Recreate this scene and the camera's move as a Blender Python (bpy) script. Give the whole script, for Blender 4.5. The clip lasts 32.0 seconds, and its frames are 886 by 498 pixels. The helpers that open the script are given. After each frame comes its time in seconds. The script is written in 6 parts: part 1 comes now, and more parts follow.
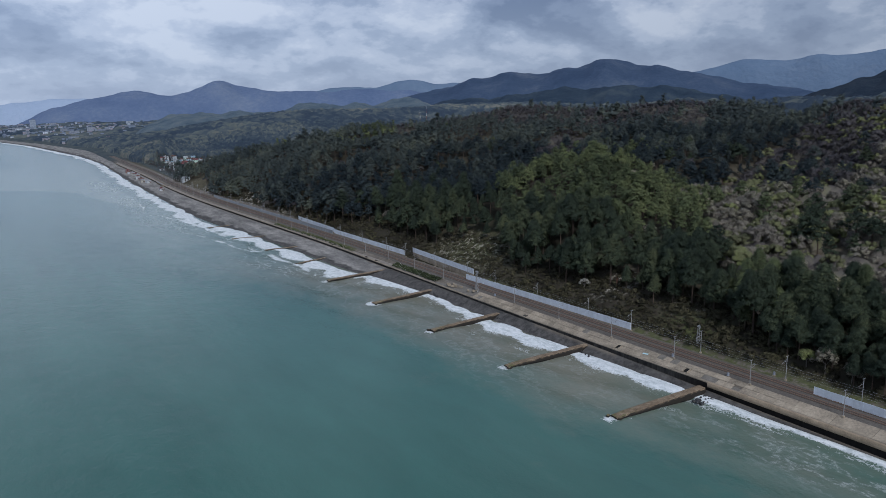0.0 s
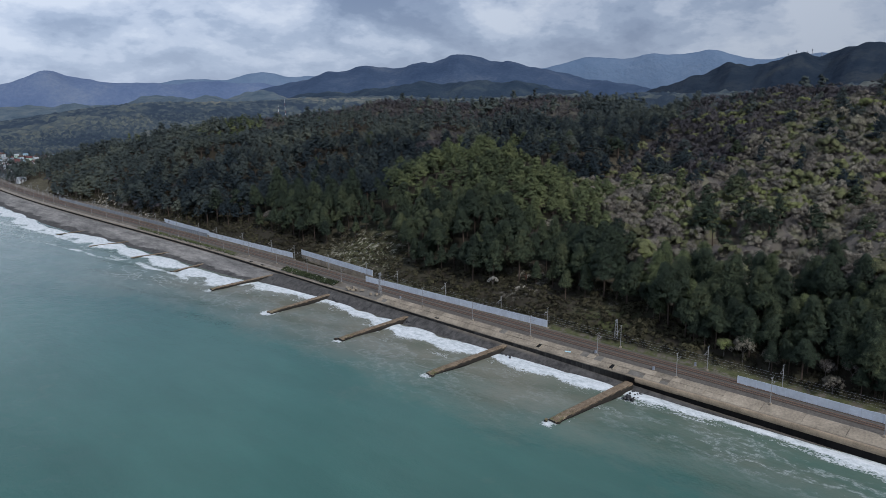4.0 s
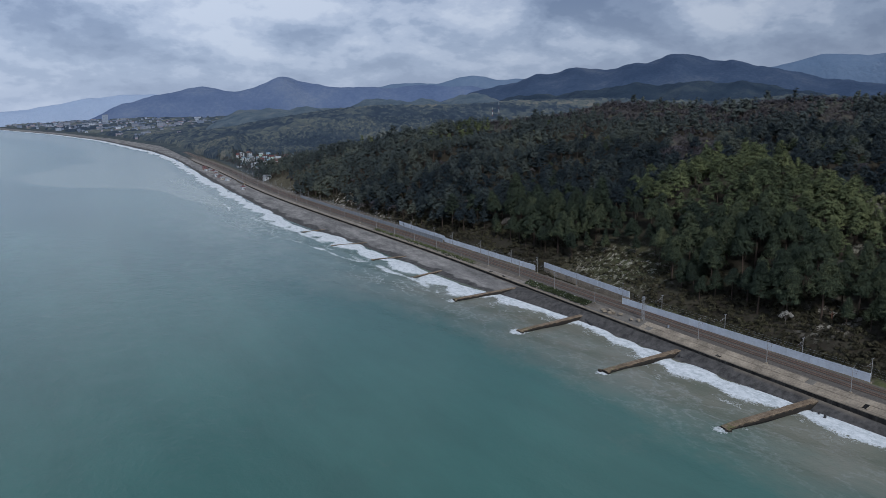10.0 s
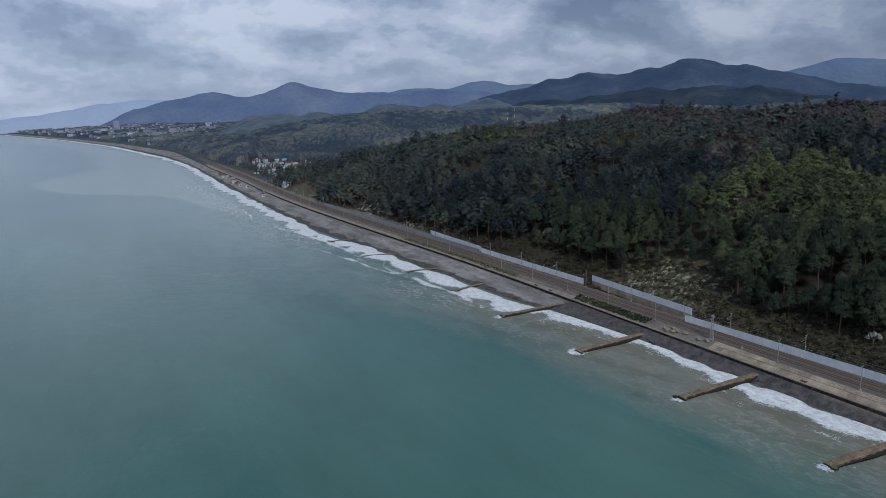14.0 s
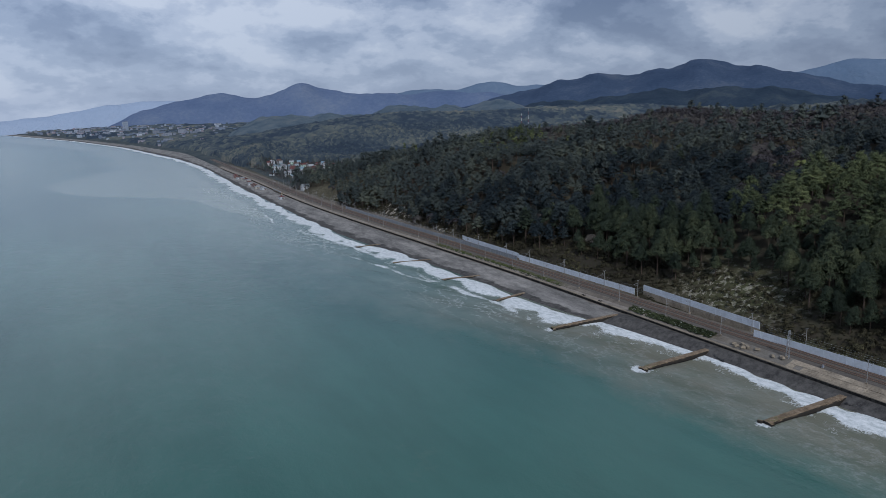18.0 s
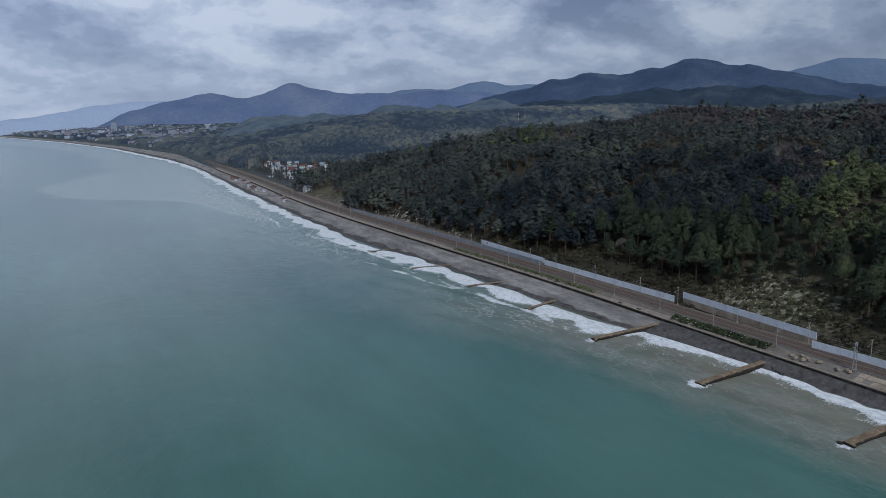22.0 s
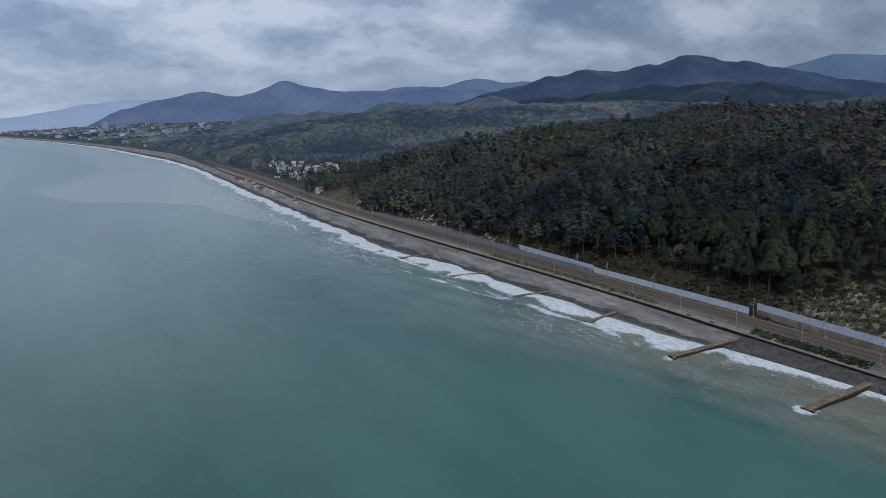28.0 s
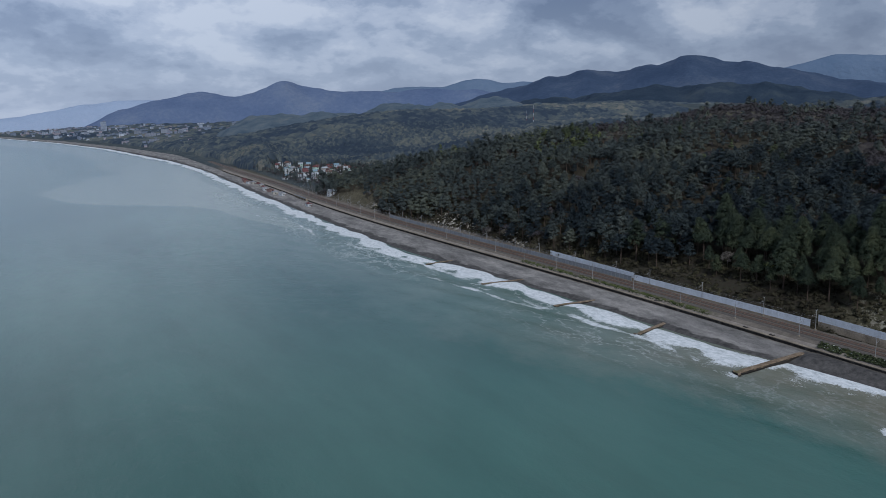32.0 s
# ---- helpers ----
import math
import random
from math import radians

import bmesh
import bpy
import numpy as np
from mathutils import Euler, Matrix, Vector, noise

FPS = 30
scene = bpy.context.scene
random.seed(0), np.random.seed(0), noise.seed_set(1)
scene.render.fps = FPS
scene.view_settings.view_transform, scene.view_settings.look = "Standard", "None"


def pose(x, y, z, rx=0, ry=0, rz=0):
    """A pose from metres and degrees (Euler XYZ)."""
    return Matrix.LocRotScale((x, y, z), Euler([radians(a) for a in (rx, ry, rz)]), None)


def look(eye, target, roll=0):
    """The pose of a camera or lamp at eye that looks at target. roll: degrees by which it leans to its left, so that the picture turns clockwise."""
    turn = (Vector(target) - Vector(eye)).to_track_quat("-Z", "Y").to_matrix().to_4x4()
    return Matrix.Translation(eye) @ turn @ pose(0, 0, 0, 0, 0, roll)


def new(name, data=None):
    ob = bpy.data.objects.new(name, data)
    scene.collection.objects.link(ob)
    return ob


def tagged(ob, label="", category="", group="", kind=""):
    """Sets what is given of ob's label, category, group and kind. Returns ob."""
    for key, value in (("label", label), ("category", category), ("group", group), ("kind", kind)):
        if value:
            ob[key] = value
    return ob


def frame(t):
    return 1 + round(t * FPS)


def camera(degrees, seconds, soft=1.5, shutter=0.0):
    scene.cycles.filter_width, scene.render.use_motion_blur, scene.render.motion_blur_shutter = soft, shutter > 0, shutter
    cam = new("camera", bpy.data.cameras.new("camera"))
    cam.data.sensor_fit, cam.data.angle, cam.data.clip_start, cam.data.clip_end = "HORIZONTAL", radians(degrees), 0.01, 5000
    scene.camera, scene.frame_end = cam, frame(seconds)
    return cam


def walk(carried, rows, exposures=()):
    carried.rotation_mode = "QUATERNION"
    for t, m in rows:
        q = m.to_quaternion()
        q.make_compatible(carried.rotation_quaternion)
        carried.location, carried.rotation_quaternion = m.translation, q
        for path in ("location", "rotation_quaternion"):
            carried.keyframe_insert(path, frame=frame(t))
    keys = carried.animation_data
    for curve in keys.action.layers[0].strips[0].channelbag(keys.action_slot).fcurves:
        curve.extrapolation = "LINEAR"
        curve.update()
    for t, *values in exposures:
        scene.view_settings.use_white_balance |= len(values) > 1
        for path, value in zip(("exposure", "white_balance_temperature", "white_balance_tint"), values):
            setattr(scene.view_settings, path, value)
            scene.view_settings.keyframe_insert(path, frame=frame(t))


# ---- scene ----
cam = camera(63.5, 32.0, soft=0.7)
PATH = [
    (0, (-198.439, -135.555, 100.049), (-197.388, -133.902, 99.65), -1.2),
    (0.5, (-199.039, -131.889, 99.909), (-197.986, -130.236, 99.509), -1.1),
    (1, (-199.612, -128.46, 99.781), (-198.56, -126.807, 99.378), -1.1),
    (1.5, (-200.253, -125.43, 99.634), (-199.187, -123.787, 99.229), -1.1),
    (2, (-201.097, -122.461, 99.541), (-199.862, -120.942, 99.13), -1.1),
    (2.5, (-202.529, -118.87, 99.65), (-201.181, -117.453, 99.234), -1.1),
    (3, (-203.718, -115.63, 99.84), (-202.368, -114.215, 99.422), -1.0),
    (3.5, (-204.682, -112.475, 99.954), (-203.328, -111.063, 99.534), -0.9),
    (5.5, (-207.476, -98.671, 99.993), (-206.107, -97.276, 99.571), -0.7),
    (6, (-207.98, -95.489, 99.993), (-206.622, -94.082, 99.571), -0.6),
    (6.5, (-208.397, -91.749, 100.062), (-207.065, -90.318, 99.64), -0.7),
    (7, (-208.672, -88.344, 100.087), (-207.369, -86.887, 99.665), -0.7),
    (7.5, (-209.025, -84.828, 100.226), (-207.787, -83.315, 99.805), -0.7),
    (8, (-209.096, -81.245, 100.393), (-207.939, -79.668, 99.975), -0.7),
    (8.5, (-209.041, -77.695, 100.421), (-207.969, -76.059, 100.005), -0.9),
    (9, (-209.179, -74.439, 100.438), (-208.19, -72.751, 100.026), -1.0),
    (9.5, (-209.443, -70.883, 100.409), (-208.506, -69.164, 100.001), -1.0),
    (10, (-209.8, -67.396, 100.299), (-208.876, -65.669, 99.893), -1.1),
    (10.5, (-210.417, -64.2, 100.298), (-209.495, -62.472, 99.895), -1.0),
    (11, (-211.091, -61.016, 100.381), (-210.172, -59.286, 99.979), -1.0),
    (11.5, (-212.057, -57.72, 100.419), (-211.14, -55.988, 100.019), -1.0),
    (12, (-213.192, -54.303, 100.494), (-212.276, -52.569, 100.096), -1.1),
    (12.5, (-214.175, -50.928, 100.523), (-213.262, -49.193, 100.127), -1.1),
    (13, (-215.268, -47.455, 100.547), (-214.356, -45.719, 100.153), -1.1),
    (13.5, (-216.388, -44.452, 100.588), (-215.478, -42.715, 100.195), -1.1),
    (14, (-217.457, -41.294, 100.669), (-216.549, -39.555, 100.277), -1.2),
    (14.5, (-218.506, -38.146, 100.729), (-217.6, -36.407, 100.338), -1.2),
    (15, (-219.569, -35.073, 100.724), (-218.665, -33.332, 100.334), -1.2),
    (15.5, (-220.689, -31.887, 100.684), (-219.786, -30.146, 100.294), -1.1),
    (17.5, (-224.863, -18.791, 100.982), (-223.966, -17.047, 100.593), -1.2),
    (18, (-225.739, -15.741, 100.954), (-224.844, -13.995, 100.565), -1.2),
    (18.5, (-226.755, -12.648, 100.866), (-225.861, -10.901, 100.479), -1.2),
    (19, (-227.914, -9.401, 100.801), (-227.021, -7.653, 100.414), -1.3),
    (19.5, (-229.012, -6.179, 100.807), (-228.12, -4.431, 100.419), -1.2),
    (20, (-230.18, -3.02, 100.86), (-229.287, -1.273, 100.473), -1.2),
    (20.5, (-231.676, -0.009, 100.912), (-230.784, 1.739, 100.525), -1.2),
    (21, (-233.019, 3.023, 101.012), (-232.127, 4.771, 100.624), -1.3),
    (21.5, (-234.288, 6.023, 101.108), (-233.388, 7.766, 100.718), -1.3),
    (22, (-235.723, 9.064, 101.215), (-234.8, 10.795, 100.825), -1.3),
    (22.5, (-237.167, 12.207, 101.336), (-236.228, 13.929, 100.945), -1.3),
    (23, (-238.595, 15.695, 101.423), (-237.656, 17.417, 101.031), -1.3),
    (23.5, (-239.483, 18.703, 101.513), (-238.544, 20.425, 101.12), -1.2),
    (24, (-240.295, 21.729, 101.606), (-239.358, 23.451, 101.212), -1.3),
    (24.5, (-241.172, 24.945, 101.635), (-240.236, 26.667, 101.24), -1.3),
    (25, (-242.07, 28.087, 101.679), (-241.134, 29.81, 101.284), -1.3),
    (25.5, (-243.003, 31.113, 101.754), (-242.069, 32.837, 101.359), -1.3),
    (27.5, (-247.982, 43.267, 102.281), (-247.05, 44.991, 101.885), -1.4),
    (28, (-249.354, 46.251, 102.371), (-248.409, 47.968, 101.974), -1.5),
    (28.5, (-250.815, 49.284, 102.509), (-249.861, 50.997, 102.112), -1.4),
    (29, (-252.214, 52.238, 102.639), (-251.26, 53.95, 102.243), -1.4),
    (29.5, (-253.702, 55.496, 102.752), (-252.749, 57.209, 102.355), -1.4),
    (30, (-255.07, 58.861, 102.919), (-254.115, 60.573, 102.522), -1.4),
    (30.5, (-256.08, 62.099, 103.05), (-255.126, 63.811, 102.653), -1.4),
    (31, (-256.749, 64.899, 103.107), (-255.795, 66.612, 102.71), -1.5),
    (31.5, (-257.471, 67.989, 103.136), (-256.518, 69.703, 102.74), -1.5),
    (32, (-258.482, 71.656, 103.163), (-257.528, 73.369, 102.766), -1.5),
]
walk(cam, [(t, look(e, a, r)) for t, e, a, r in PATH], ((0, 0.1, 5840, 10), (1.5, 0.1, 5840, 10), (2.5, 0.28, 5970, 10), (7, 0.31, 6040, 10), (9, 0.14, 5940, 10), (10.5, 0.01, 5840, 10), (14, -0.05, 5840, 10), (32, -0.07, 5840, 10)))

# ---------------------------------------------------------------- sky and light
SUN_ELEV, SUN_AZ = radians(42), radians(195)      # azimuth clockwise from +y


def build_world():
    w = bpy.data.worlds.new("sky")
    scene.world = w
    w.use_nodes = True
    nt = w.node_tree
    nt.nodes.clear()
    N, L = nt.nodes.new, nt.links.new
    out, bg = N("ShaderNodeOutputWorld"), N("ShaderNodeBackground")
    sky = N("ShaderNodeTexSky")
    sky.sky_type, sky.sun_disc = "NISHITA", False
    sky.sun_elevation, sky.sun_rotation = SUN_ELEV, SUN_AZ
    sky.air_density, sky.dust_density = 1.0, 1.5
    tc, sep = N("ShaderNodeTexCoord"), N("ShaderNodeSeparateXYZ")
    L(tc.outputs["Generated"], sep.inputs[0])

    def m(op, a, b, clamp=False):
        n = N("ShaderNodeMath")
        n.operation, n.use_clamp = op, clamp
        for i, v in enumerate((a, b)):
            if isinstance(v, (int, float)):
                n.inputs[i].default_value = v
            else:
                L(v, n.inputs[i])
        return n.outputs[0]
    dz = m("ADD", m("MAXIMUM", sep.outputs[2], 0.0), 0.42)
    comb = N("ShaderNodeCombineXYZ")
    L(m("DIVIDE", sep.outputs[0], dz), comb.inputs[0])
    L(m("DIVIDE", sep.outputs[1], dz), comb.inputs[1])

    def noise_of(scale, detail, rough, off, dist=0.0):
        mp = N("ShaderNodeMapping")
        mp.inputs["Location"].default_value = off
        L(comb.outputs[0], mp.inputs[0])
        n = N("ShaderNodeTexNoise")
        n.inputs["Scale"].default_value, n.inputs["Detail"].default_value = scale, detail
        n.inputs["Roughness"].default_value = rough
        n.inputs["Distortion"].default_value = dist
        L(mp.outputs[0], n.inputs["Vector"])
        return n.outputs["Fac"]
    big = noise_of(1.5, 2, 0.5, (21.41, 6.33, 0), 0.2)
    middle = noise_of(3.4, 7, 0.56, (24.95, 17.21, 1.0), 0.1)
    fine = noise_of(11.0, 5, 0.55, (7.2, 0.4, 3.0), 0.1)
    mixed = m("ADD", m("MULTIPLY", big, 0.34), m("ADD", m("MULTIPLY", middle, 0.54), m("MULTIPLY", fine, 0.12)))
    ramp = N("ShaderNodeValToRGB")
    cr = ramp.color_ramp
    cr.interpolation = "EASE"
    cr.elements[0].position, cr.elements[0].color = 0.41, (0.18, 0.23, 0.345, 1)
    cr.elements[1].position, cr.elements[1].color = 0.585, (0.67, 0.705, 0.78, 1)
    for p, c in ((0.455, (0.255, 0.31, 0.43, 1)), (0.50, (0.36, 0.42, 0.54, 1)), (0.54, (0.52, 0.57, 0.675, 1))):
        e = cr.elements.new(p)
        e.color = c
    L(mixed, ramp.inputs[0])
    # bright, milky band low over the horizon
    low = m("SUBTRACT", 1.0, m("MULTIPLY", m("ABSOLUTE", sep.outputs[2], 0), 7.0), True)
    hz = N("ShaderNodeMix")
    hz.data_type = "RGBA"
    L(m("MULTIPLY", low, 0.6), hz.inputs[0])
    L(ramp.outputs[0], hz.inputs[6])
    hz.inputs[7].default_value = (0.46, 0.52, 0.63, 1)
    sk = N("ShaderNodeMix")
    sk.data_type, sk.blend_type = "RGBA", "MULTIPLY"
    sk.inputs[0].default_value = 1.0
    L(sky.outputs[0], sk.inputs[6])
    sk.inputs[7].default_value = (0.09, 0.09, 0.09, 1)
    fin = N("ShaderNodeMix")
    fin.data_type = "RGBA"
    fin.inputs[0].default_value = 0.9
    L(sk.outputs[2], fin.inputs[6])
    L(hz.outputs[2], fin.inputs[7])
    L(fin.outputs[2], bg.inputs[0])
    side = m("SUBTRACT", sep.outputs[1], m("MULTIPLY", sep.outputs[0], 0.5))
    L(m("ADD", 0.68, m("MULTIPLY", side, 0.27)), bg.inputs[1])
    L(bg.outputs[0], out.inputs[0])


build_world()
sun_data = bpy.data.lights.new("sun", "SUN")
sun_data.energy, sun_data.angle, sun_data.color = 2.1, radians(9), (1.0, 0.965, 0.91)
sun = new("sun", sun_data)
d = Vector((math.sin(SUN_AZ) * math.cos(SUN_ELEV), math.cos(SUN_AZ) * math.cos(SUN_ELEV), math.sin(SUN_ELEV)))
sun.matrix_world = look(d * 1000, (0, 0, 0))


# ---------------------------------------------------------------- materials
class Mat:
    """A small builder for node materials."""

    def __init__(self, name, rough=0.8, spec=0.3, metal=0.0):
        self.mat = bpy.data.materials.new(name)
        self.mat.use_nodes = True
        self.nt = self.mat.node_tree
        self.bsdf = self.nt.nodes["Principled BSDF"]
        self.bsdf.inputs["Roughness"].default_value = rough
        self.bsdf.inputs["Specular IOR Level"].default_value = spec
        self.bsdf.inputs["Metallic"].default_value = metal
        self.pos = self.node("ShaderNodeNewGeometry").outputs["Position"]

    def node(self, kind):
        return self.nt.nodes.new(kind)

    def link(self, a, b):
        self.nt.links.new(a, b)

    def put(self, sock, v):
        if isinstance(v, (int, float)):
            sock.default_value = v
        elif isinstance(v, (tuple, list)):
            sock.default_value = (*v, 1) if len(v) == 3 and sock.type == "RGBA" else v
        else:
            self.link(v, sock)

    def math(self, op, a, b=0.0, clamp=False):
        n = self.node("ShaderNodeMath")
        n.operation, n.use_clamp = op, clamp
        self.put(n.inputs[0], a)
        self.put(n.inputs[1], b)
        return n.outputs[0]

    def noise(self, scale, detail=3, rough=0.55, stretch=(1, 1, 1), vec=None):
        mp = self.node("ShaderNodeMapping")
        mp.inputs["Scale"].default_value = stretch
        self.link(vec or self.pos, mp.inputs[0])
        n = self.node("ShaderNodeTexNoise")
        n.inputs["Scale"].default_value, n.inputs["Detail"].default_value = scale, detail
        n.inputs["Roughness"].default_value = rough
        self.link(mp.outputs[0], n.inputs["Vector"])
        return n.outputs["Fac"]

    def ramp(self, fac, *stops):
        n = self.node("ShaderNodeValToRGB")
        cr = n.color_ramp
        while len(cr.elements) < len(stops):
            cr.elements.new(0.5)
        for e, (p, c) in zip(cr.elements, stops):
            e.position = p
            e.color = (c, c, c, 1) if isinstance(c, (int, float)) else (*c, 1)
        self.link(fac, n.inputs[0])
        return n.outputs[0]

    def mix(self, fac, a, b, blend="MIX"):
        n = self.node("ShaderNodeMix")
        n.data_type, n.blend_type = "RGBA", blend
        self.put(n.inputs[0], fac)
        self.put(n.inputs[6], a)
        self.put(n.inputs[7], b)
        return n.outputs[2]

    def attr(self, name):
        n = self.node("ShaderNodeAttribute")
        n.attribute_name = name
        return n.outputs["Fac"]

    def island(self):
        return self.node("ShaderNodeNewGeometry").outputs["Random Per Island"]

    def random(self):
        return self.node("ShaderNodeObjectInfo").outputs["Random"]

    def xyz(self):
        n = self.node("ShaderNodeSeparateXYZ")
        self.link(self.pos, n.inputs[0])
        return n.outputs

    def color(self, v):
        self.put(self.bsdf.inputs["Base Color"], v)
        return self

    def bump(self, h, strength=0.3, dist=0.1):
        n = self.node("ShaderNodeBump")
        n.inputs["Strength"].default_value, n.inputs["Distance"].default_value = strength, dist
        self.link(h, n.inputs["Height"])
        self.link(n.outputs[0], self.bsdf.inputs["Normal"])
        return self


def plain(name, c, rough=0.7, var=0.25, scale=1.5, spec=0.3, metal=0.0, per_object=0.0):
    k = Mat(name, rough, spec, metal)
    lo, hi = [x * (1 - var) for x in c], [min(1, x * (1 + var)) for x in c]
    f = k.math("ADD", k.math("MULTIPLY", k.noise(scale, 4), 0.6), k.math("MULTIPLY", k.noise(scale * 9, 2), 0.4))
    col = k.ramp(f, (0.3, lo), (0.7, hi))
    if per_object:
        col = k.mix(1.0, col, k.ramp(k.random(), (0, 1 - per_object), (1, 1 + per_object)), "MULTIPLY")
    k.color(col)
    k.bump(k.noise(scale * 6, 3), 0.25, 0.05)
    return k.mat


def foliage(name, dark, light, tip, patch=0.09, single=False, spray=0.16, holes=3.0, tree=0.38, cover=0.45):
    """Leaves: each spray, each tree and each patch of wood has its own shade."""
    k = Mat(name, 0.8, 0.05)
    f = k.math("ADD", k.math("MULTIPLY", k.island(), spray), k.math("MULTIPLY", k.noise(patch, 3), 1.12 - spray - tree))
    f = k.math("ADD", f, k.math("MULTIPLY", k.random() if single else k.attr("tint"), tree))
    col = k.ramp(f, (0.22, dark), (0.58, light), (0.92, tip))
    grain = k.ramp(k.noise(1.7, 4, 0.7), (0.3, 0.5), (0.7, 1.55))
    k.color(k.mix(1.0, col, grain, "MULTIPLY"))
    # the sprays of a crown are shaded as one rounded, feathery mass
    soft = k.node("ShaderNodeAttribute")
    soft.attribute_name = "soft"
    turn = k.node("ShaderNodeVectorTransform")
    turn.vector_type, turn.convert_from, turn.convert_to = "NORMAL", "OBJECT", "WORLD"
    k.link(soft.outputs["Vector"], turn.inputs[0])
    tuft = k.node("ShaderNodeBump")
    tuft.inputs["Strength"].default_value, tuft.inputs["Distance"].default_value = 0.9, 0.5
    k.link(k.noise(2.0, 4, 0.65), tuft.inputs["Height"])
    k.link(turn.outputs[0], tuft.inputs["Normal"])
    k.link(tuft.outputs[0], k.bsdf.inputs["Normal"])
    if holes:
        # every spray is torn into needles and twigs
        k.put(k.bsdf.inputs["Alpha"], k.ramp(k.noise(holes, 3, 0.6), (cover - 0.01, 0.0), (cover + 0.01, 1.0)))
    return k.mat


# sun patches and cloud shade are painted in as lighter and darker needle colours
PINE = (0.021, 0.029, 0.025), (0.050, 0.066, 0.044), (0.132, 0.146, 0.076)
PINE_SUNLIT = (0.036, 0.048, 0.034), (0.104, 0.126, 0.064), (0.215, 0.232, 0.104)
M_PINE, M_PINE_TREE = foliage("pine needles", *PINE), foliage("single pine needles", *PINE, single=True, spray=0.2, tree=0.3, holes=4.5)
M_PINE_SUNLIT, M_PINE_SUNLIT_TREE = foliage("sunlit-coloured pine needles", *PINE_SUNLIT), foliage("single sunlit-coloured pine needles", *PINE_SUNLIT, single=True, spray=0.2, tree=0.3, holes=4.5)
M_PINE_SHADED = foliage("shade-coloured pine needles", (0.019, 0.027, 0.034), (0.036, 0.049, 0.056), (0.082, 0.098, 0.086))
# twigs carry some blue haze; the greyer mauve wood is also darkened for cloud shade
BARE = (0.155, 0.137, 0.130), (0.250, 0.226, 0.186), (0.335, 0.318, 0.212)
MAUVE = (0.066, 0.060, 0.071), (0.094, 0.087, 0.093), (0.140, 0.132, 0.120)
M_BARE, M_BARE_TREE = foliage("bare spring twigs", *BARE, 0.05, spray=0.1, holes=1.6, cover=0.51), foliage("single tree twigs", (0.094, 0.082, 0.084), (0.146, 0.130, 0.116), (0.205, 0.192, 0.139), 0.05, True, spray=0.1, holes=1.6, cover=0.51)
M_MAUVE = foliage("mauve-brown twigs", *MAUVE, 0.05, spray=0.1, holes=1.6, cover=0.51)
GREEN = (0.110, 0.110, 0.070), (0.172, 0.180, 0.092), (0.240, 0.275, 0.088)
M_GREEN, M_GREEN_TREE = foliage("fresh spring leaves", *GREEN, 0.06), foliage("single tree leaves", *GREEN, 0.06, True)
# distance haze is mixed into these needles as grey-blue
M_HAZEPINE = foliage("haze-coloured pine needles", (0.036, 0.047, 0.054), (0.076, 0.092, 0.088), (0.146, 0.160, 0.118), 0.02, spray=0.12)
M_SHRUB = foliage("shrub leaves", (0.032, 0.029, 0.022), (0.060, 0.055, 0.036), (0.105, 0.100, 0.056), 0.06, spray=0.2, tree=0.3)
M_TRUNK = plain("pine bark", (0.075, 0.055, 0.043), 0.9, 0.35, 2)
M_TWIG = plain("grey bark", (0.15, 0.135, 0.12), 0.9, 0.3, 2)
M_CONC = plain("weathered concrete", (0.285, 0.240, 0.184), 0.85, 0.48, 0.16, 0.25, 0, 0.12)
M_CONC_DARK = plain("wet dark concrete and recess shade", (0.018, 0.018, 0.018), 0.8, 0.5, 0.3, 0.05)


def groyne_material():
    """Brown worn tops, darker sides: the colour follows how far a face points up."""
    k = Mat("stained groyne concrete", 0.8, 0.3)
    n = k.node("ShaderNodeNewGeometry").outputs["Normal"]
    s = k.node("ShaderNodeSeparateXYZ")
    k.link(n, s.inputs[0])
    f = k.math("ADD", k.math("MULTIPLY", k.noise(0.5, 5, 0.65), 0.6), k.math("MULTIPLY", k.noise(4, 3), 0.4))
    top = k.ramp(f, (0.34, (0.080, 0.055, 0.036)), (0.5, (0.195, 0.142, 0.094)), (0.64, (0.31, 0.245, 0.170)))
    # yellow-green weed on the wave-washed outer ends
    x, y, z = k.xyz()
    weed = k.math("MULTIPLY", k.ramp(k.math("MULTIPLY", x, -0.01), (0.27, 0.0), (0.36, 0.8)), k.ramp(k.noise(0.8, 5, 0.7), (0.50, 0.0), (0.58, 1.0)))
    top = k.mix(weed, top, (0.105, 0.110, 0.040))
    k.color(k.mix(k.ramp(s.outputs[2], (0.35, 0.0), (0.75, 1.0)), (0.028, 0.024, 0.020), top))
    k.bump(k.noise(2.5, 4), 0.5, 0.12)
    return k.mat


M_GROYNE = groyne_material()


